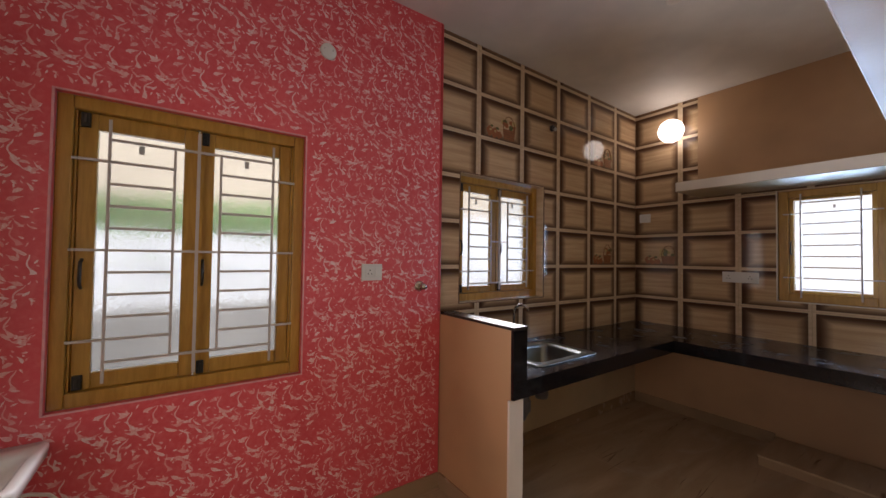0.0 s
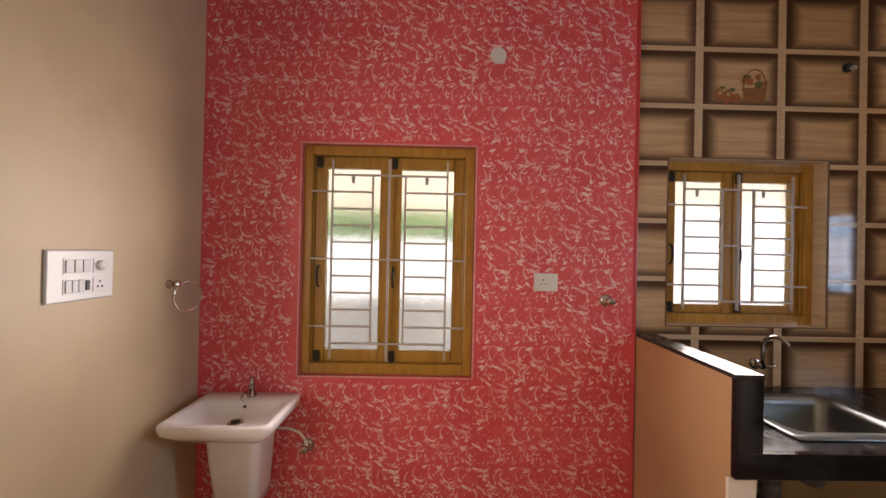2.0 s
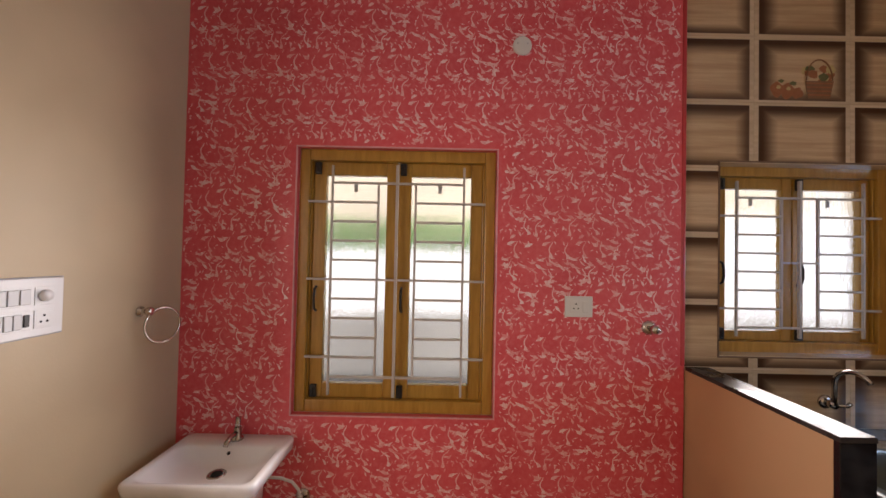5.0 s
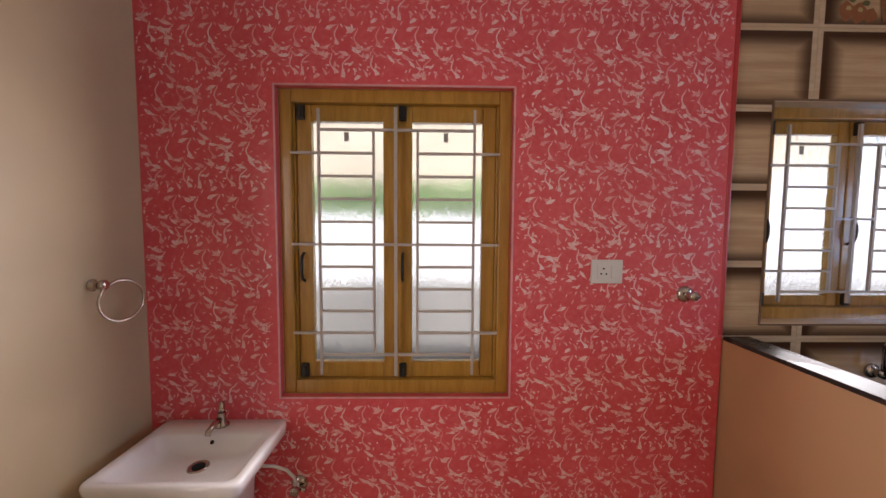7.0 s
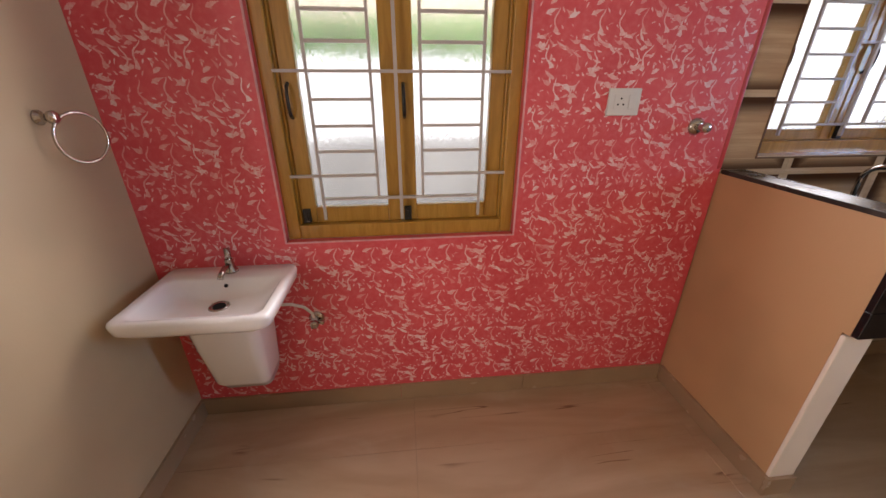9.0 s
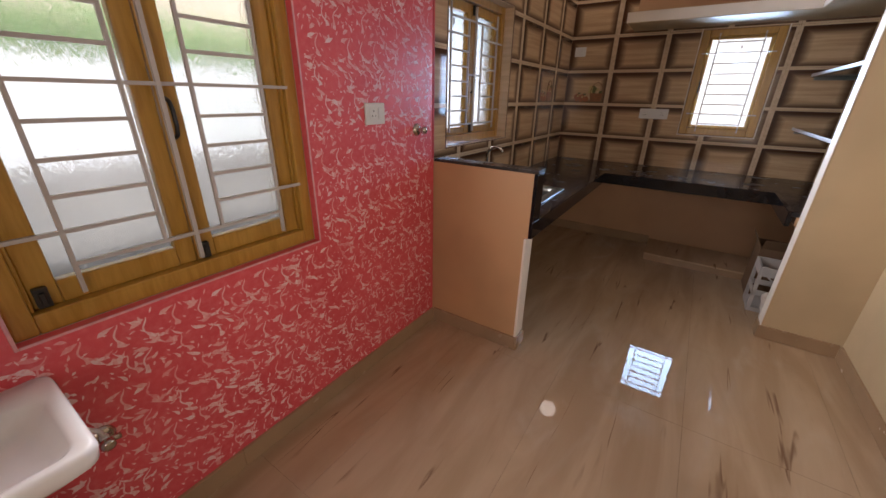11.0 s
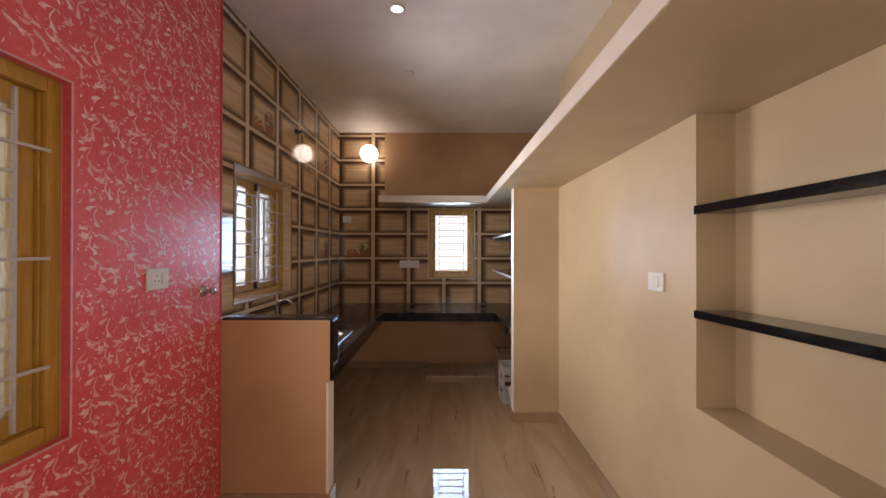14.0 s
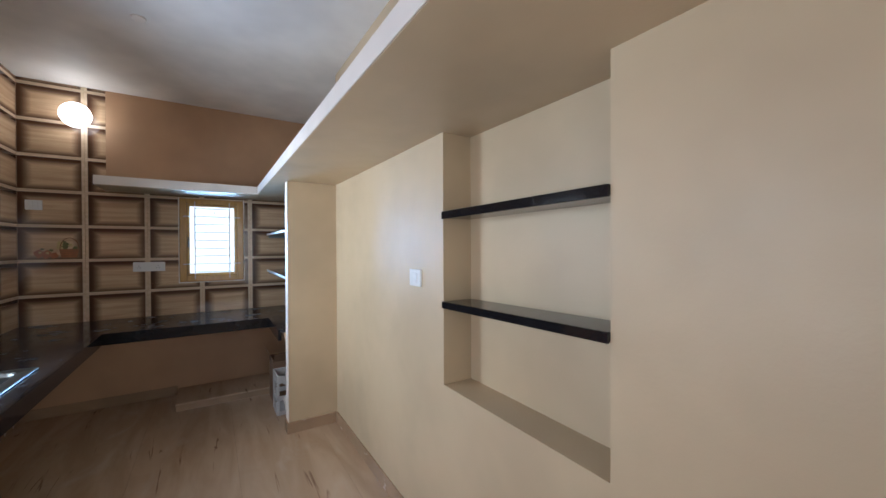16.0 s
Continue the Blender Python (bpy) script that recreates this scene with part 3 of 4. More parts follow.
def small_window(w, h):
    ob = thing("window_3", (0, 0, 0), "small varnished teak window with frosted glass and white grille", "window", kind="structure")
    d0, d1 = 0.02, 0.10
    part("outer_frame", boxes((0, 0.06, d0, d1, 0, h), (w - 0.06, w, d0, d1, 0, h), (0.06, w - 0.06, d0, d1, 0, 0.06), (0.06, w - 0.06, d0, d1, h - 0.055, h), bevel=0.005), TEAK, ob)
    leaf = part("casement", boxes((0.06, 0.085, d0 + 0.02, d1 - 0.01, 0.06, h - 0.055), (w - 0.085, w - 0.06, d0 + 0.02, d1 - 0.01, 0.06, h - 0.055),
                                  (0.085, w - 0.085, d0 + 0.02, d1 - 0.01, 0.06, 0.085), (0.085, w - 0.085, d0 + 0.02, d1 - 0.01, h - 0.075, h - 0.055), bevel=0.004), TEAK, ob)
    pane = part("pane", boxes((0.08, w - 0.08, d0 + 0.035, d0 + 0.040, 0.08, h - 0.07)), GLASS, leaf, "frosted rain-pattern glass")
    pane.visible_shadow = False
    part("pull_handle", tube([(0.072, d0 + 0.02, h * .42), (0.072, d0 - 0.004, h * .44), (0.072, d0 - 0.004, h * .52), (0.072, d0 + 0.02, h * .54)], 0.005, 8), BLACK, leaf, "black iron pull handle", True)
    part("glass_sticker", boxes((w * .52, w * .52 + 0.014, d0 + 0.0325, d0 + 0.0345, h - 0.15, h - 0.125)), GREY_PLASTIC, leaf, "grey label on the glass")
    grille = part("grille", boxes((0.125, 0.135, d0 - 0.013, d0 - 0.003, 0.03, h - 0.03)), BAR, ob, "white enamelled iron grille")
    part("grille_upright", boxes((w - 0.135, w - 0.125, d0 - 0.013, d0 - 0.003, 0.03, h - 0.03)), BAR, grille)
    for i in range(9):
        z = 0.10 + (h - 0.20) * i / 8
        x0, x1 = (0.03, w - 0.03) if i in (1, 7) else (0.125, w - 0.125)
        part("grille_bar", boxes((x0, x1, d0 - 0.0135, d0 - 0.0025, z - 0.0045, z + 0.0045)), BAR, grille)
    return ob


win3 = small_window(W3[1] - W3[0], W3[3] - W3[2])
win3.matrix_world = pose(EAST, W3[1], W3[2], 0, 0, -90)

# tiled reveal with a thin dark edging round the kitchen window opening
reveal = structure("window_reveal", boxes((W2[0] - 0.0, W2[0] + 0.006, TILE_Y + 0.001, TILE_Y + 0.07, W2[2], W2[3]), (W2[1] - 0.006, W2[1], TILE_Y + 0.001, TILE_Y + 0.07, W2[2], W2[3]),
                                          (W2[0] + 0.006, W2[1] - 0.006, TILE_Y + 0.001, TILE_Y + 0.07, W2[2], W2[2] + 0.006), (W2[0] + 0.006, W2[1] - 0.006, TILE_Y + 0.001, TILE_Y + 0.07, W2[3] - 0.006, W2[3])),
                   TILE, "brown printed tile lining of the kitchen window opening", "reveal")
trim = structure("trim", boxes((W2[0] - 0.004, W2[0] + 0.003, TILE_Y - 0.003, TILE_Y, W2[2] - 0.004, W2[3] + 0.004), (W2[1] - 0.003, W2[1] + 0.006, TILE_Y - 0.003, TILE_Y, W2[2] - 0.004, W2[3] + 0.004),
                               (W2[0] + 0.003, W2[1] - 0.003, TILE_Y - 0.003, TILE_Y, W2[2] - 0.004, W2[2] + 0.003), (W2[0] + 0.003, W2[1] - 0.003, TILE_Y - 0.003, TILE_Y, W2[3] - 0.003, W2[3] + 0.004)),
                 BROWN_CARD, "thin dark edging round the kitchen window opening", "trim")
EW = 0.008
edge_1 = structure("trim_window_1", boxes((W1[0] - EW, W1[0], RED_Y - 0.002, RED_Y + 0.004, W1[2] - EW, W1[3] + EW), (W1[1], W1[1] + EW, RED_Y - 0.002, RED_Y + 0.004, W1[2] - EW, W1[3] + EW),
                                          (W1[0], W1[1], RED_Y - 0.002, RED_Y + 0.004, W1[2] - EW, W1[2]), (W1[0], W1[1], RED_Y - 0.002, RED_Y + 0.004, W1[3], W1[3] + EW), bevel=0.002),
                   PINK_EDGE, "worn pale pink painted edge round the window opening", "trim")
red_end = structure("trim_red_wall", boxes((1.930, 1.952, RED_Y - 0.004, TILE_Y + 0.009, 1.084, CEIL), bevel=0.008, seg=3), PLAIN_RED, "plain crimson rounded end of the textured wall", "trim")
trim_east = structure("trim_east", boxes((EAST - 0.006, EAST + 0.02, W3[0] - 0.008, W3[0], W3[2] - 0.008, W3[3] + 0.008), (EAST - 0.006, EAST + 0.02, W3[1], W3[1] + 0.008, W3[2] - 0.008, W3[3] + 0.008),
                                         (EAST - 0.006, EAST + 0.02, W3[0], W3[1], W3[2] - 0.008, W3[2]), bevel=0.002), EDGE_PAINT, "pale edging round the small window", "trim")

# door frame of the west doorway
door_frame = thing("door_1", (WEST, 0, 0), "plain varnished wooden door frame of an open doorway", "door frame", kind="structure")
part("jamb", boxes((-0.13, 0.012, DOOR_Y[1] - 0.0, DOOR_Y[1] + 0.075, 0, DOOR_Y[2] + 0.07), bevel=0.004), TEAK, door_frame)
part("jamb", boxes((-0.13, 0.012, DOOR_Y[0] - 0.075, DOOR_Y[0], 0, DOOR_Y[2] + 0.07), bevel=0.004), TEAK, door_frame)
part("head", boxes((-0.13, 0.012, DOOR_Y[0], DOOR_Y[1], DOOR_Y[2], DOOR_Y[2] + 0.07), bevel=0.004), TEAK, door_frame)

# ---- kitchen counter ----
counter = thing("kitchen_counter", (2.055, TILE_Y, 0.81), "U-shaped polished black granite worktop with thick edge", "worktop")
C0X, C0Y = 2.055, TILE_Y
F1, F2, F3 = 1.975, 3.705, 0.78      # front lines of the three legs
SX0, SX1, SY0, SY1 = 2.30, 2.80, 2.09, 2.47   # sink cut-out


def rel(*spans, o=(C0X, C0Y, 0.81)):
    return [(a - o[0], b - o[0], c - o[1], d - o[1], e - o[2], f - o[2]) for a, b, c, d, e, f in spans]


part("sink_slab", boxes(*rel((2.055, SX0, F1, C0Y, 0.785, 0.81), (SX1, EAST, F1, C0Y, 0.785, 0.81), (SX0, SX1, F1, SY0, 0.785, 0.81), (SX0, SX1, SY1, C0Y, 0.785, 0.81))), COUNTER, counter)
part("middle_slab", boxes(*rel((F2, EAST, F3, F1 - 0.0005, 0.785, 0.81))), COUNTER, counter)
part("side_slab", boxes(*rel((3.1, EAST, 0.08, F3 - 0.0005, 0.785, 0.81))), COUNTER, counter)
part("edge_band", boxes(*rel((1.957, F2 + 0.012, F1 - 0.014, F1 + 0.012, 0.722, 0.812)), bevel=0.003), GRANITE, counter)
part("edge_band", boxes(*rel((F2 - 0.012, F2 + 0.014, F3 + 0.014, F1 - 0.014, 0.722, 0.812)), bevel=0.003), GRANITE, counter)
part("edge_band", boxes(*rel((3.1, F2 + 0.012, F3 - 0.012, F3 + 0.014, 0.722, 0.812)), bevel=0.003), GRANITE, counter)
part("support_slab", boxes(*rel((2.055, SX0 - .02, F1 + 0.03, C0Y, 0.735, 0.784), (SX1 + .02, EAST, F1 + 0.03, C0Y, 0.735, 0.784),
     (F2 + 0.03, EAST, F3 - 0.03, F1 + 0.03, 0.735, 0.784), (3.1, F2 + 0.03, 0.08, F3 - 0.03, 0.735, 0.784))), PEACH_SHADED, counter, "painted concrete underside")

sink = thing("kitchen_sink", (2.55, 2.28, 0.81), "brushed stainless steel inset kitchen sink", "sink")
bowl = loft_rings([rounded(-0.285, 0.285, -0.225, 0.225, 0.0035, 0.03), rounded(-0.285, 0.285, -0.225, 0.225, 0.008, 0.03), rounded(-0.265, 0.265, -0.205, 0.205, 0.010, 0.03),
                   rounded(-0.225, 0.225, -0.165, 0.165, 0.006, 0.05), rounded(-0.218, 0.218, -0.158, 0.158, -0.02, 0.05), rounded(-0.205, 0.205, -0.145, 0.145, -0.15, 0.06),
                   rounded(-0.17, 0.17, -0.11, 0.11, -0.175, 0.06)], False, True)
part("bowl", bowl, STEEL, sink, smooth=True)
part("drain", turned([(0, -0.168), (0.028, -0.168), (0.040, -0.170), (0.044, -0.175)], 20), CHROME, sink, "round chrome drain", True)

tap = thing("sink_tap", (2.60, TILE_Y - 0.002, 0.93), "chrome swan-neck kitchen tap on the tiled wall", "tap")
part("flange", turned([(0, 0), (0.030, 0), (0.030, 0.008), (0.018, 0.016), (0, 0.016)], 20, pose(0, 0, 0, 90)), CHROME, tap, smooth=True)
part("body", tube([(0, 0, 0), (0, -0.03, 0), (0, -0.05, 0.0)], 0.016, 14), CHROME, tap, smooth=True)
part("spout", tube([(0, -0.045, 0.0), (0, -0.045, 0.10)] + [(0.02 * (1 - math.cos(a)), -0.045 - 0.055 * (1 - math.cos(a)), 0.10 + 0.06 * math.sin(a)) for a in np.linspace(0.2, 2.7, 10)], 0.010, 12), CHROME, tap, smooth=True)
part("handle", tube([(0.01, -0.05, 0.0), (0.045, -0.055, 0.0), (0.06, -0.056, 0.012)], 0.008, 10), CHROME, tap, smooth=True)

pipe = thing("waste_pipe", (2.28, 2.18, 0), "dark plastic sink waste pipe under the worktop", "pipe")
part("upright", tube([(0.27, 0.10, 0.66), (0.10, 0.03, 0.66), (0.02, 0.0, 0.65), (0, 0, 0.62), (0, 0, 0.53), (0, 0.02, 0.49), (0, 0.06, 0.47), (0, 0.452, 0.47)], 0.028, 14), PVC, pipe, smooth=True)
part("collar", turned([(0, 0.53), (0.036, 0.53), (0.036, 0.59), (0, 0.59)], 18), PVC, pipe, smooth=True)
part("bottle_trap", turned([(0, 0.52), (0.04, 0.52), (0.045, 0.54), (0.045, 0.60), (0.03, 0.62), (0.03, 0.66), (0, 0.66)], 18, pose(0.27, 0.10, 0)), PVC, pipe, smooth=True)

plinth = thing("floor_plinth", (3.95, 0.60, 0), "low beige tiled plinth under the worktop", "plinth", kind="structure")
part("top_tile", boxes((0, 0.46, 0, 0.93, 0.055, 0.07), bevel=0.003), FLOOR, plinth)
part("riser", boxes((0.006, 0.46, 0.006, 0.924, 0, 0.055)), SKIRT, plinth)

# cupboard shelves in the recess behind the pier
for z in (1.60, 1.20):
    sh = thing("recess_shelf", (3.1, 0.08, z), "dark granite cupboard shelf in the kitchen recess", "shelf", "recess shelves")
    part("slab", boxes((0, EAST - 3.1, 0, 0.63, 0, 0.028), bevel=0.004), GRANITE, sh)
    part("front_edge", boxes((0, EAST - 3.1, 0.63, 0.640, 0.006, 0.028), bevel=0.003), GREY_PLASTIC, sh, "grey shelf edge")
    part("bearer", boxes((EAST - 3.1 - 0.02, EAST - 3.1, 0.02, 0.62, -0.02, 0), bevel=0.002), STEEL, sh, "steel bearer strip")

# niche shelves
for z0, z1, lean in ((1.612, 1.646, 0.5), (1.222, 1.253, 1.5)):
    sh = thing("niche_shelf", (0, 0, 0), "black granite shelf set in a cream wall niche", "shelf", "niche shelves")
    sh.matrix_world = pose(NI[0], SOUTH - 0.155, z0, 0, lean)
    part("slab", boxes((0, NI[1] - NI[0], 0, 0.158, 0.004, z1 - z0), bevel=0.002), GRANITE, sh)
    part("front_edge", boxes((0, NI[1] - NI[0], 0.158, 0.166, 0, z1 - z0 + 0.0005), bevel=0.0025), GRANITE, sh, "polished black front edge")

# ---- lamps ----
globe = thing("globe_lamp", (4.29, 2.23, 2.63), "lit opal glass globe wall lamp on tiles", "lamp")
part("globe", turned([(0, -0.105)] + [(0.105 * math.sin(a), -0.105 * math.cos(a)) for a in np.linspace(0.2, 2.95, 14)] + [(0, 0.105)], 28), GLOBE, globe, "glowing opal globe", True)
part("stem", tube([(0.09, 0, 0.0), (0.135, 0, 0.0)], 0.016, 12), WHITE_PLASTIC, globe, smooth=True)
spot = thing("downlight", (2.08, 1.62, CEIL), "small round lit ceiling downlight", "lamp")
part("ring", turned([(0.034, -0.001), (0.048, -0.001), (0.046, -0.010), (0.036, -0.012), (0.034, -0.001)], 28), WHITE_PLASTIC, spot, smooth=True)
part("lens", turned([(0, -0.006), (0.034, -0.006), (0.034, -0.002), (0, -0.002)], 28), SPOT, spot, "glowing lens")
hook = thing("ceiling_cover", (2.88, 1.62, CEIL), "round white ceiling junction cover", "cover plate")
part("disc", turned([(0, -0.012), (0.030, -0.012), (0.038, -0.008), (0.040, 0.0), (0, 0)], 24), EDGE_PAINT, hook, smooth=True)
holder = thing("bulb_holder", (3.07, TILE_Y - 0.001, 2.50), "empty black angle bulb holder on tiled wall", "bulb holder")
part("base", turned([(0, 0), (0.026, 0), (0.024, 0.02), (0, 0.022)], 18, pose(0, 0, 0, 90)), BLACK, holder, smooth=True)
part("socket", tube([(0, -0.018, 0), (-0.035, -0.055, -0.02), (-0.05, -0.075, -0.035)], 0.015, 14), BLACK, holder, smooth=True)
part("contact", tube([(-0.05, -0.075, -0.035), (-0.056, -0.082, -0.041)], 0.014, 14), GREY_PLASTIC, holder, "grey socket rim", True)

# ---- switches ----
def plate(name, w, h, pieces, label, category="switch", group=""):
    """Switch plate facing -y, origin at its lower left on the wall; pieces (x, z, w, h, kind)."""
    ob = thing(name, (0, 0, 0), label, category, group)
    part("plate", boxes((0, w, -0.010, 0.0, 0, h), bevel=0.003), WHITE_PLASTIC, ob)
    for x, z, pw, ph, kind in pieces:
        if kind == "rocker":
            part("rocker", boxes((x, x + pw, -0.015, -0.0095, z, z + ph), bevel=0.0025), WHITE_PLASTIC, ob)
        elif kind == "socket":
            face = part("socket", boxes((x, x + pw, -0.0125, -0.0095, z, z + ph), bevel=0.0015), WHITE_PLASTIC, ob)
            # dark discs on the face stand for the shade in the pin holes
            for fx, fz in ((0.5, 0.72), (0.3, 0.32), (0.7, 0.32)):
                part("pin_hole_disc", turned([(0, -0.0005), (0.0035, -0.0005), (0.0035, 0.0006), (0, 0.0006)], 10, pose(x + pw * fx, -0.0128, z + ph * fz, 90)), HOLE_SHADE, face)
        elif kind == "surround":
            part("surround", boxes((x, x + pw, -0.0122, -0.0095, z, z + ph), bevel=0.001), WHITE_PLASTIC, ob)
        elif kind == "key":
            part("rocker", boxes((x, x + pw, -0.0165, -0.0120, z, z + ph), bevel=0.002), KEY_GREY, ob, "light grey rocker")
        elif kind == "black":
            part("indicator", boxes((x, x + pw, -0.016, -0.0095, z, z + ph), bevel=0.002), BLACK, ob, "black regulator mark")
        elif kind == "knob":
            part("knob", turned([(0, 0.016), (0.014, 0.016), (0.017, 0.010), (0.017, 0), (0, 0)], 20, pose(x, -0.0095, z, 90)), WHITE_PLASTIC, ob, smooth=True)
    return ob


sw_main = plate("switchboard", 0.230, 0.165, [(0.048, 0.088, 0.094, 0.052, "surround"), (0.048, 0.022, 0.094, 0.052, "surround"), (0.150, 0.088, 0.050, 0.052, "surround"), (0.150, 0.022, 0.050, 0.052, "surround")]
                + [(0.053 + 0.029 * k, 0.093, 0.026, 0.042, "key") for k in range(3)] + [(0.053 + 0.022 * k, 0.027, 0.020, 0.042, "key") for k in range(3)]
                + [(0.175, 0.114, 0.04, 0.04, "knob"), (0.154, 0.026, 0.042, 0.044, "socket"), (0.122, 0.031, 0.014, 0.034, "black")], "white modular switchboard with switches, regulator and socket on the cream wall")
part("plate_rim", boxes((-0.003, 0.233, -0.006, 0.0, -0.003, 0.168), bevel=0.002), GREY_PLASTIC, sw_main, "grey plate edge")
sw_main.matrix_world = pose(WEST, 1.850, 1.297, 0, 0, 90)
sw_red = plate("power_socket", 0.122, 0.092, [(0.022, 0.022, 0.05, 0.05, "socket"), (0.076, 0.022, 0.026, 0.05, "rocker")], "white power socket with switch on the red wall", "socket")
sw_red.matrix_world = pose(1.417, RED_Y, 1.291)
sw_niche = plate("light_switch", 0.12, 0.086, [(0.032, 0.018, 0.027, 0.05, "rocker"), (0.061, 0.018, 0.027, 0.05, "rocker")], "white two-rocker switch on the cream wall")
sw_niche.matrix_world = pose(1.63, SOUTH, 1.278, 0, 0, 180)
sw_k1 = plate("kitchen_socket", 0.245, 0.09, [(0.02, 0.02, 0.05, 0.05, "socket"), (0.085, 0.02, 0.026, 0.05, "rocker"), (0.125, 0.02, 0.026, 0.05, "rocker"), (0.165, 0.02, 0.05, 0.05, "socket")], "wide white socket plate on brown tiles", "socket")
sw_k1.matrix_world = pose(EAST, 1.875, 1.248, 0, 0, -90)
sw_k2 = plate("kitchen_switch", 0.105, 0.085, [(0.025, 0.018, 0.026, 0.05, "rocker"), (0.054, 0.018, 0.026, 0.05, "rocker")], "small white switch plate on brown tiles")
sw_k2.matrix_world = pose(EAST, 2.578, 1.805, 0, 0, -90)
cover = thing("round_cover", (1.212, RED_Y, 2.495), "round white junction box cover on the red wall", "cover plate")
part("disc", turned([(0, 0.010), (0.036, 0.010), (0.042, 0.006), (0.043, 0), (0, 0)], 28, pose(0, 0, 0, 90)), WHITE_PLASTIC, cover, smooth=True)
for dx in (-0.022, 0.022):
    part("screw", turned([(0, 0.0115), (0.003, 0.0115), (0.0035, 0.0095), (0, 0.0095)], 10, pose(dx, 0, 0.008, 90)), GREY_PLASTIC, cover, "small screw")

# ---- red-wall tap (capped angle valve) ----
def valve(name, label):
    ob = thing(name, (0, 0, 0), label, "valve")
    part("flange", turned([(0, 0), (0.032, 0), (0.032, 0.004), (0.020, 0.014), (0, 0.014)], 22, pose(0, 0, 0, 90)), CHROME, ob, smooth=True)
    part("stem", tube([(0, 0, 0), (0, -0.028, 0), (0, -0.048, 0)], 0.012, 14), CHROME, ob, smooth=True)
    part("knob", turned([(0, 0.0), (0.016, 0.0), (0.019, 0.006), (0.017, 0.020), (0.010, 0.024), (0, 0.024)], 16, pose(0, -0.040, 0, 90)), CHROME, ob, smooth=True)
    part("outlet", tube([(0, -0.030, 0), (0.022, -0.032, -0.004), (0.034, -0.034, -0.006)], 0.009, 12), CHROME, ob, smooth=True)
    return ob


v1 = valve("angle_valve", "chrome angle valve on the red wall")
v1.matrix_world = pose(1.79, RED_Y, 1.25)

# ---- towel ring ----
ring = thing("towel_ring", (WEST, 2.375, 1.312), "chrome towel ring on the cream wall", "towel ring")
part("mount", turned([(0, 0), (0.020, 0), (0.020, 0.004), (0.012, 0.010), (0.011, 0.026), (0.017, 0.031), (0.018, 0.040), (0.012, 0.047), (0, 0.048)], 22, pose(0, 0, 0, 0, 90)), CHROME, ring, smooth=True)
part("ring", tube([(0.040 + 0.30 * (0.048 + 0.068 * math.sin(a)), 0.95 * (0.048 + 0.068 * math.sin(a)), -0.058 + 0.068 * math.cos(a)) for a in np.linspace(0, 2 * math.pi, 44, endpoint=False)], 0.0040, 8, True), CHROME, ring, smooth=True)

# ---- wash basin ----
basin = thing("wash_basin", (0.015, RED_Y, 0.75), "white porcelain wall-hung wash basin with half pedestal", "wash basin")
B0, B1, BF = -0.236, 0.234, -0.375
outer = [rounded(B0 + 0.06, B1 - 0.06, BF + 0.08, -0.002, -0.105, 0.05), rounded(B0 + 0.025, B1 - 0.025, BF + 0.03, -0.002, -0.068, 0.05), rounded(B0 + 0.004, B1 - 0.004, BF + 0.004, -0.001, -0.042, 0.035),
         rounded(B0, B1, BF, 0.0, -0.012, 0.032), rounded(B0 + 0.003, B1 - 0.003, BF + 0.003, 0.0, -0.003, 0.030), rounded(B0 + 0.010, B1 - 0.010, BF + 0.010, -0.003, 0.0, 0.028),
         rounded(B0 + 0.028, B1 - 0.028, BF + 0.026, -0.090, -0.002, 0.035), rounded(B0 + 0.036, B1 - 0.036, BF + 0.034, -0.097, -0.010, 0.035),
         rounded(B0 + 0.065, B1 - 0.065, BF + 0.060, -0.115, -0.046, 0.05), rounded(B0 + 0.11, B1 - 0.11, BF + 0.090, -0.135, -0.062, 0.05), rounded(-0.05, 0.05, -0.225, -0.145, -0.068, 0.04)]
part("bowl", loft_rings(outer), PORCELAIN, basin, smooth=True)
part("pedestal", loft_rings([rounded(-0.100, 0.084, -0.135, -0.002, -0.485, 0.03), rounded(-0.112, 0.096, -0.175, -0.002, -0.43, 0.035), rounded(-0.126, 0.110, -0.205, -0.002, -0.25, 0.04),
                             rounded(-0.134, 0.118, -0.22, -0.002, -0.11, 0.04), rounded(-0.136, 0.120, -0.22, -0.002, -0.075, 0.04)]), PORCELAIN, basin, smooth=True)
part("waste", turned([(0, -0.066), (0.022, -0.066), (0.030, -0.062), (0.034, -0.0655), (0.035, -0.070)], 24, pose(0.0, -0.185, 0)), CHROME, basin, "chrome waste fitting", True)
# black discs stand for the shade in drain and overflow
part("waste_hole_disc", turned([(0, -0.0635), (0.020, -0.0635), (0.020, -0.065), (0, -0.065)], 20, pose(0.0, -0.185, 0)), HOLE_SHADE, basin, "dark disc for the shaded drain hole")
part("overflow_hole_disc", turned([(0, 0.0025), (0.007, 0.0025), (0.007, 0), (0, 0)], 16, pose(0.0, -0.1065, -0.028, 68)), HOLE_SHADE, basin, "dark disc for the shaded overflow hole")

btap = thing("basin_tap", (0.015, RED_Y - 0.045, 0.75), "chrome pillar tap on the wash basin", "tap")
part("base", turned([(0, 0), (0.026, 0), (0.024, 0.008), (0.016, 0.014), (0.014, 0.05), (0, 0.05)], 20), CHROME, btap, smooth=True)
part("spout", tube([(0, 0, 0.030), (0, -0.045, 0.032), (0, -0.08, 0.022), (0, -0.088, 0.010)], 0.010, 12), CHROME, btap, smooth=True)
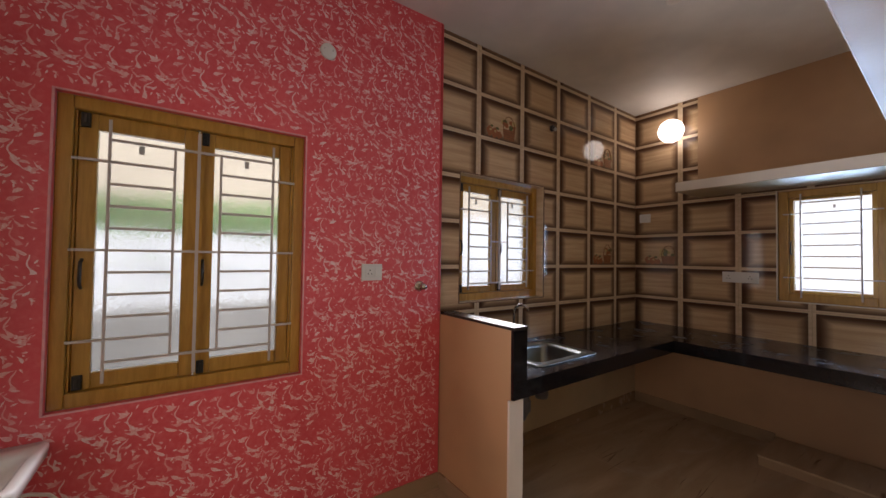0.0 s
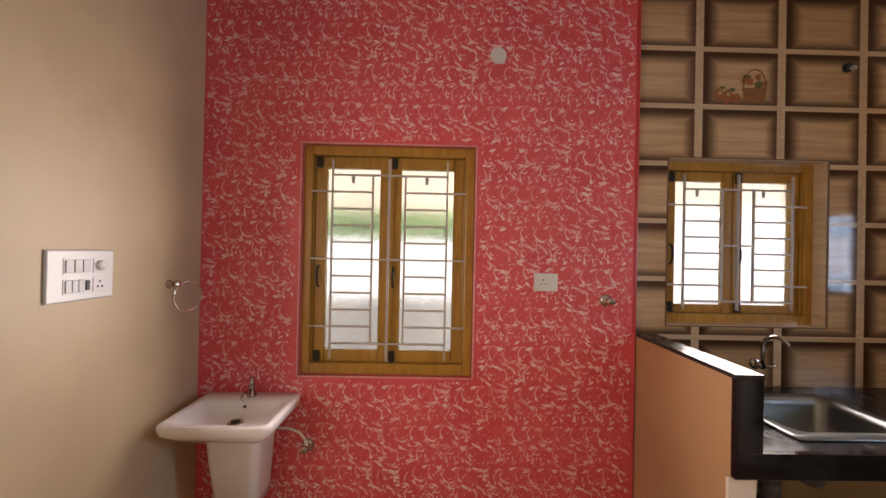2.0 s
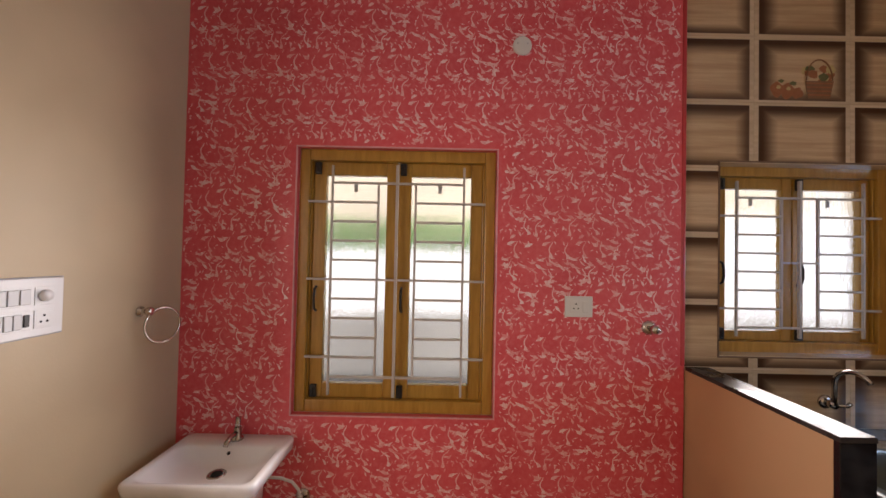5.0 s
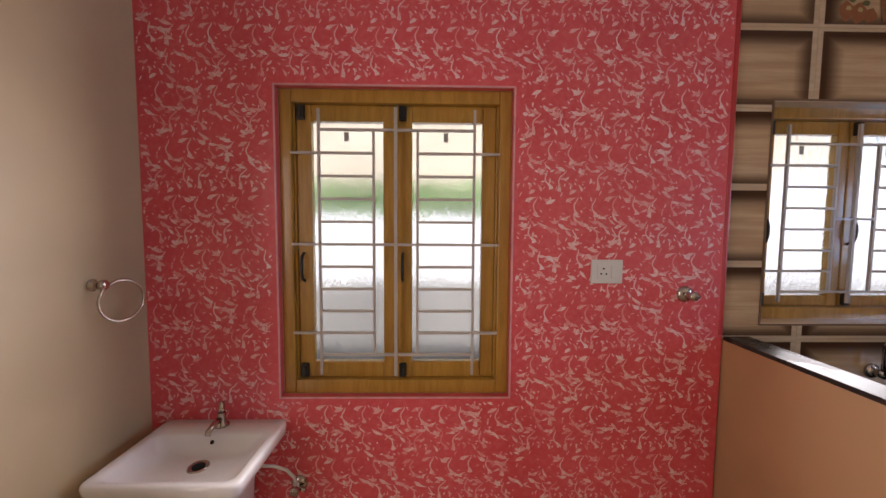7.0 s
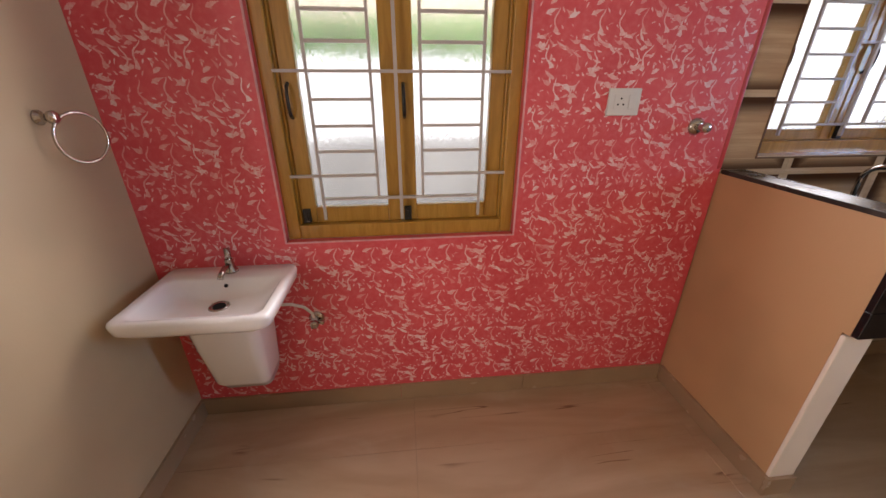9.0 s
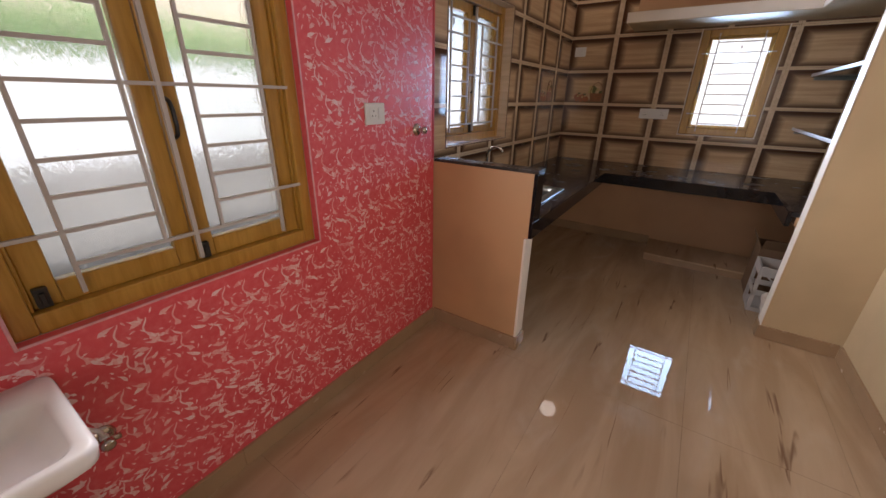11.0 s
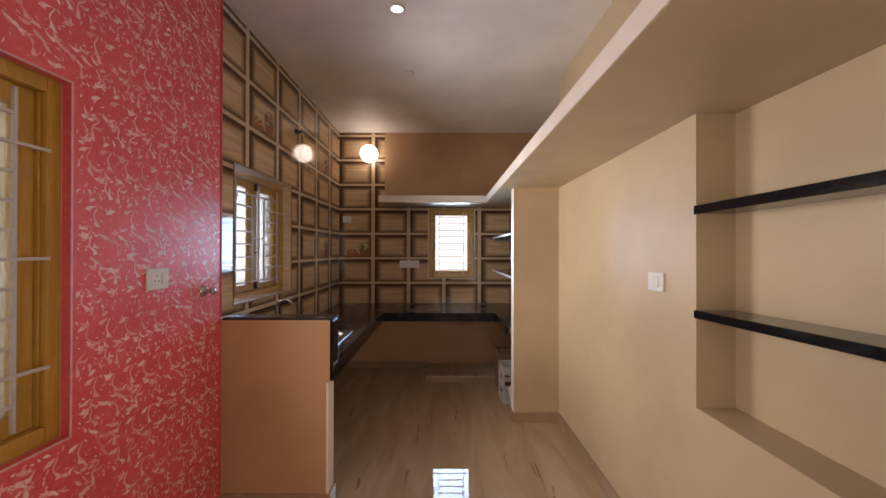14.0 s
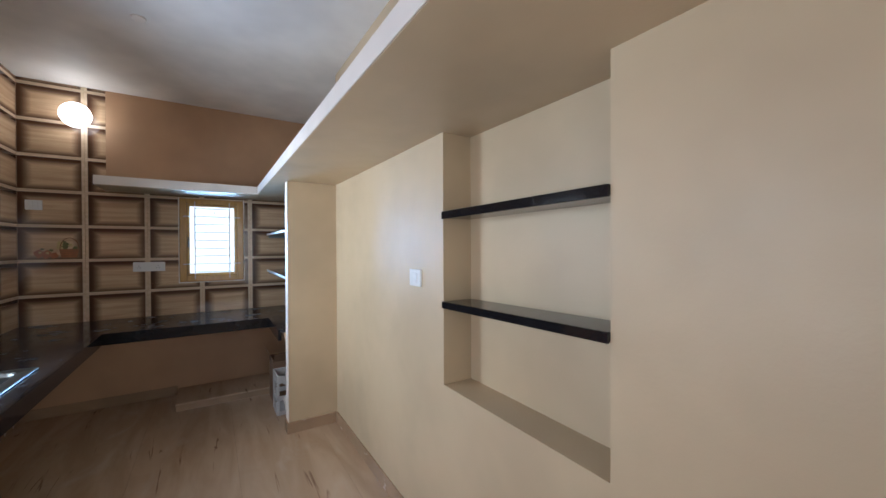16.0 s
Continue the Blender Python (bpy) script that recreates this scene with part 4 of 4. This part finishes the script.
part("lever", tube([(0, 0.0, 0.05), (0, 0.003, 0.068), (-0.004, 0.012, 0.090)], 0.011, 12), CHROME, btap, smooth=True)

v2 = valve("basin_valve", "chrome angle valve below the wash basin on red wall")
v2.matrix_world = pose(0.285, RED_Y, 0.49)
hose = thing("supply_hose", (0.285, RED_Y, 0.49), "white braided supply hose from valve to basin", "hose")
part("hose", tube([(0.0, -0.034, 0.012), (-0.006, -0.040, 0.05), (-0.03, -0.048, 0.085), (-0.075, -0.055, 0.105), (-0.13, -0.06, 0.11), (-0.17, -0.06, 0.115)], 0.0065, 12), WHITE_PLASTIC, hose, smooth=True)
part("nut", tube([(0.0, -0.034, -0.008), (0.0, -0.034, 0.02)], 0.011, 8), WHITE_PLASTIC, hose, "white plastic nut", True)

# ---- things left under the counter ----
carton = thing("carton", (3.66, 0.46, 0), "dark brown open cardboard carton under the worktop", "box")
part("body", boxes((0, 0.27, 0, 0.008, 0, 0.40), (0, 0.27, 0.292, 0.30, 0, 0.40), (0, 0.008, 0.008, 0.292, 0, 0.40), (0.262, 0.27, 0.008, 0.292, 0, 0.40), (0.008, 0.262, 0.008, 0.292, 0, 0.01), bevel=0.002), BROWN_CARD, carton)
part("flap", boxes((0.0, 0.27, 0.0, 0.005, 0, 0.09), bevel=0.001), BROWN_CARD, carton, local=pose(0, 0.296, 0.395, -25))
part("flap", boxes((0.0, 0.005, 0.0, 0.29, 0, 0.09), bevel=0.001), BROWN_CARD, carton, local=pose(0.0, 0.005, 0.395, 0, -30))
crate = thing("plastic_crate", (3.37, 0.54, 0), "white plastic crate with open sides under the worktop", "crate")
part("rim", boxes((0, 0.24, 0, 0.012, 0.28, 0.35), (0, 0.24, 0.218, 0.23, 0.28, 0.35), (0, 0.012, 0.012, 0.218, 0.28, 0.35), (0.228, 0.24, 0.012, 0.218, 0.28, 0.35), bevel=0.003), CRATE, crate)
part("mid_rail", boxes((0, 0.24, 0, 0.010, 0.13, 0.17), (0, 0.24, 0.220, 0.23, 0.13, 0.17), (0, 0.010, 0.010, 0.220, 0.13, 0.17), (0.230, 0.24, 0.010, 0.220, 0.13, 0.17), bevel=0.002), CRATE, crate)
part("base", boxes((0, 0.24, 0, 0.23, 0, 0.035), bevel=0.003), CRATE, crate)
for cx, cy in ((0, 0), (0.218, 0), (0, 0.208), (0.218, 0.208)):
    part("post", boxes((cx, cx + 0.022, cy, cy + 0.022, 0.035, 0.28), bevel=0.002), CRATE, crate)
part("brace", boxes((0, 0.006, 0, 0.012, 0, 0.22), bevel=0.001), CRATE, crate, local=pose(0.002, 0.03, 0.16, -48))


def sack(name, size, label, seed):
    ob = thing(name, (0, 0, 0), label, "sack")
    bm = bmesh.new()
    bmesh.ops.create_icosphere(bm, subdivisions=4, radius=0.5)
    for v in bm.verts:
        k = 1 + 0.30 * noise.noise(v.co * 3.1 + Vector((seed, 0, 0))) + 0.14 * abs(noise.noise(v.co * 8.0 + Vector((0, seed, 0))))
        v.co = Vector((v.co.x * size[0] * k, v.co.y * size[1] * k, max(0, (v.co.z * k + 0.42)) * size[2]))
    part("bag", bm, BLUE_BAG, ob, smooth=True)
    return ob


sack("plastic_sack", (0.20, 0.19, 0.30), "crumpled pale plastic sack under the worktop", 2.0).matrix_world = pose(3.23, 0.63, 0)

# ---- skirting ----
def skirting(name, spans, label="beige tile skirting along the wall foot"):
    return structure(name, boxes(*spans, bevel=0.002), SKIRT, label, "skirting")


S = 0.088
skirting("baseboard", [(WEST + 0.012, 0.62, RED_Y - 0.012, RED_Y + 0.002, 0, S), (0.621, 1.22, RED_Y - 0.012, RED_Y + 0.002, 0, S), (1.221, 1.943, RED_Y - 0.012, RED_Y + 0.002, 0, S)])
skirting("baseboard_west", [(WEST - 0.002, WEST + 0.012, DOOR_Y[1] + 0.076, 2.1, 0, S), (WEST - 0.002, WEST + 0.012, 2.101, RED_Y, 0, S), (WEST - 0.002, WEST + 0.012, SOUTH + 0.012, DOOR_Y[0] - 0.076, 0, S)])
skirting("baseboard_half_wall", [(1.943, 1.957, 1.988, RED_Y - 0.012, 0, S), (1.943, 2.06, 1.974, 1.988, 0, S)])
skirting("baseboard_south", [(WEST, 0.6, SOUTH - 0.002, SOUTH + 0.012, 0, S), (0.601, 1.8, SOUTH - 0.002, SOUTH + 0.012, 0, S), (1.801, 2.988, SOUTH - 0.002, SOUTH + 0.012, 0, S)])
skirting("baseboard_pier", [(2.988, 3.002, SOUTH + 0.012, 0.747, 0, S), (3.002, 3.1, 0.733, 0.747, 0, S)])
skirting("baseboard_east", [(EAST - 0.003, EAST + 0.011, 1.54, TILE_Y - 0.003, 0, S), (2.06, EAST - 0.003, TILE_Y - 0.003, TILE_Y + 0.011, 0, S)])

# ---- outside ----
ground = structure("ground", boxes((-60, 60, -60, 60, -0.6, -0.17)), CONCRETE, "grey concrete yard around the house", "ground")
yard_wall = structure("compound_wall", boxes((-6, 2.9, 4.6, 4.75, -0.17, 1.60), (2.901, 9, 4.6, 4.75, -0.17, 1.98), bevel=0.01), WHITE_OUT, "white painted compound wall in sunlight", "wall")
# grey strip standing in for shade at the compound wall's foot
yard_shade_band = structure("compound_wall_shade_band", boxes((-6, 9, 4.56, 4.598, -0.17, 0.98), (6.06, 6.098, -6, 4.55, -0.17, 0.75), bevel=0.006), CONCRETE, "grey band for the shaded foot of the compound wall", "wall")
yard_wall_e = structure("compound_wall_east", boxes((6.1, 6.25, -6, 4.6, -0.17, 2.6), bevel=0.01), WHITE_OUT, "white painted compound wall to the east", "wall")
neighbour = thing("neighbour_house", (1.0, 8.0, -0.17), "cream neighbouring house beyond the compound wall", "house")
part("wall", boxes((-7, 8, 0, 6, 0, 6.5)), CREAM_OUT, neighbour)
part("roof", boxes((-7.3, 8.3, -0.5, 6.3, 6.5, 6.7)), CONCRETE, neighbour)
sunshade = structure("sunshade", boxes((-0.1, 3.3, 2.86, 3.35, 2.10, 2.18)), CREAM_OUT, "concrete sunshade above the windows outside", "sunshade")
hedge = thing("hedge", (0.5, 4.95, -0.17), "green leafy hedge behind the compound wall", "hedge", kind="stuff")
rng = random.Random(4)
hv, hf = [], []
for _ in range(9000):
    c = Vector((rng.uniform(-3.5, 2.4), rng.gauss(0, 0.16), rng.uniform(1.2, 2.08) + 0.06 * math.sin(rng.uniform(0, 6))))
    a = Vector((rng.gauss(0, 1), rng.gauss(0, 1), rng.gauss(0, 1))).normalized()
    b2 = a.orthogonal().normalized()
    i = len(hv)
    hv += [c - a * 0.05, c + b2 * 0.022, c + a * 0.05, c - b2 * 0.022]
    hf.append((i, i + 1, i + 2, i + 3))
me = bpy.data.meshes.new("leaves")
me.from_pydata(hv, [], hf)
me.materials.append(FOLIAGE)
leaves = new("leaves", me)
leaves.parent = hedge
tagged(leaves, kind="stuff")

# ---- pieces: floor tiles ----
tile_meshes = {}


def floor_tile(w, d):
    key = (round(w, 3), round(d, 3))
    if key not in tile_meshes:
        tile_meshes[key] = finish(boxes((0.0004, w - 0.0004, 0.0004, d - 0.0004, -0.006, 0), bevel=0.0005, seg=1), "tile", FLOOR)
    return tile_meshes[key]


fx = [-2.5, -1.72, -0.52, 0.68, 1.88, 3.08, 4.28, EAST + 0.009]
fy = [0.08, 0.50, 1.10, 1.70, 2.30, RED_Y + 0.045]
for a, b in zip(fx, fx[1:]):
    for c, d in zip(fy, fy[1:]):
        ob = new("tile", floor_tile(b - a, d - c))
        ob.location = (a, c, 0.0)
        ob.parent = floor_ob


# ---- pieces: printed wall tiles ----
def cut_tile(x0, x1, z0, z1):
    key = ("wall", round(x0, 3), round(x1, 3), round(z0, 3), round(z1, 3))
    if key not in tile_meshes:
        tile_meshes[key] = finish(boxes((x0 + 0.0006, x1 - 0.0006, 0.0, 0.0088, z0 + 0.0006, z1 - 0.0006), bevel=0.0007, seg=1), "tile", TILE)
    return tile_meshes[key]


def tile_pieces(u0, u1, z0, z1, hole):
    """Rectangles left of one tile once the opening is cut away."""
    if not hole or u1 <= hole[0] or u0 >= hole[1] or z1 <= hole[2] or z0 >= hole[3]:
        return [(u0, u1, z0, z1)]
    out = []
    if z0 < hole[2]:
        out.append((u0, u1, z0, hole[2]))
    if z1 > hole[3]:
        out.append((u0, u1, hole[3], z1))
    za, zb = max(z0, hole[2]), min(z1, hole[3])
    if u0 < hole[0]:
        out.append((u0, hole[0], za, zb))
    if u1 > hole[1]:
        out.append((hole[1], u1, za, zb))
    return out


def tile_wall(parent, origin, turn, u_lines, z_lines, u_range, z_range, hole=None, skip=None):
    for u in u_lines:
        for z in z_lines:
            a, b = max(u, u_range[0]), min(u + TILE_W, u_range[1])
            c, d = max(z, z_range[0]), min(z + TILE_H, z_range[1])
            if b - a < 0.006 or d - c < 0.006:
                continue
            pieces = tile_pieces(a, b, c, d, hole)
            if skip:
                pieces = [q for p in pieces for q in tile_pieces(*p, skip)]
            for p in pieces:
                if p[1] - p[0] < 0.004 or p[3] - p[2] < 0.004:
                    continue
                ob = new("tile", cut_tile(p[0] - u, p[1] - u, p[2] - z, p[3] - z))
                ob.matrix_world = Matrix.Translation(origin) @ pose(0, 0, 0, 0, 0, turn) @ pose(u, 0, z)
                keep = ob.matrix_world.copy()
                ob.parent = parent
                ob.matrix_world = keep


Z_LINES = [0.757 + TILE_H * k for k in range(8)]
NX = [2.282 + 0.44 * k for k in range(-1, 5)]
tile_wall(wall_tiled, (0, TILE_Y, 0), 0, NX, Z_LINES, (1.948, EAST), (0.81, CEIL), W2)
EU = [TILE_Y - 2.205 - 0.44 + 0.44 * k for k in range(0, 6)]
tile_wall(wall_east, (EAST, TILE_Y, 0), -90, EU, Z_LINES, (0.0, TILE_Y - 0.08), (0.81, CEIL),
          (TILE_Y - W3[1], TILE_Y - W3[0], W3[2], W3[3]), (0.565, 9.0, 2.08, 9.0))
loft_paint = structure("wall_east_upper", boxes((EAST + 0.001, EAST + 0.009, 0.08, TILE_Y - 0.565, 2.08, CEIL)), PEACH_SHADED, "peach painted wall above the loft slab", "wall")


def motif(origin, turn, seed):
    """Fruit and basket print on one tile: flat rounded patches of glaze, and a woven basket."""
    ob = thing("tile_motif", (0, 0, 0), "printed fruit and flower basket picture on a wall tile", "tile print", "tile prints")
    r = random.Random(seed)
    shapes = [(0.060, 0.050, 0.030, 0.034, FRUIT_A), (0.108, 0.044, 0.032, 0.036, FRUIT_A), (0.155, 0.036, 0.024, 0.026, FRUIT_A), (0.068, 0.062, 0.010, 0.009, FRUIT_B),
              (0.114, 0.056, 0.010, 0.009, FRUIT_B), (0.135, 0.080, 0.016, 0.010, LEAF), (0.080, 0.090, 0.014, 0.008, LEAF)]
    for _ in range(14):
        shapes.append((r.uniform(0.185, 0.315), r.uniform(0.085, 0.150), r.uniform(0.012, 0.024), r.uniform(0.011, 0.021), r.choice((FRUIT_B, FRUIT_B, LEAF, FRUIT_A))))
    for k, (x, z, rx, rz, mat) in enumerate(shapes):
        bm = bmesh.new()
        y = -0.0006 - 0.00012 * k
        bm.faces.new([bm.verts.new((x + rx * math.cos(a) * (1 + 0.14 * math.sin(3 * a + k)), y, z + rz * math.sin(a) * (1 + 0.12 * math.cos(4 * a + k)))) for a in np.linspace(0, 2 * math.pi, 22, endpoint=False)])
        part("patch", bm, mat, ob)
    basket = part("basket", loft_rings([[(0.200, -0.0036, 0.012), (0.300, -0.0036, 0.012), (0.318, -0.0036, 0.092), (0.186, -0.0036, 0.092)], [(0.200, -0.0042, 0.012), (0.300, -0.0042, 0.012), (0.318, -0.0042, 0.092), (0.186, -0.0042, 0.092)]]), FRUIT_C, ob)
    for k in range(4):
        z = 0.024 + 0.018 * k
        part("weave", boxes((0.198 - 0.003 * k, 0.302 + 0.003 * k, -0.0048, -0.0043, z, z + 0.006)), FRUIT_A, basket)
    part("basket_handle", tube([(0.252 + 0.060 * math.cos(a), -0.0040, 0.095 + 0.095 * math.sin(a)) for a in np.linspace(0, math.pi, 16)], 0.0030, 6), FRUIT_C, ob, smooth=True)
    ob.matrix_world = Matrix.Translation(origin) @ pose(0, 0, 0, 0, 0, turn)
    return ob


motif((2.325, TILE_Y, Z_LINES[5] + 0.012), 0, 1)
motif((3.645, TILE_Y, Z_LINES[2] + 0.012), 0, 2)
motif((3.645, TILE_Y, Z_LINES[5] + 0.012), 0, 3)
motif((EAST, 2.56, Z_LINES[2] + 0.012), -90, 4)
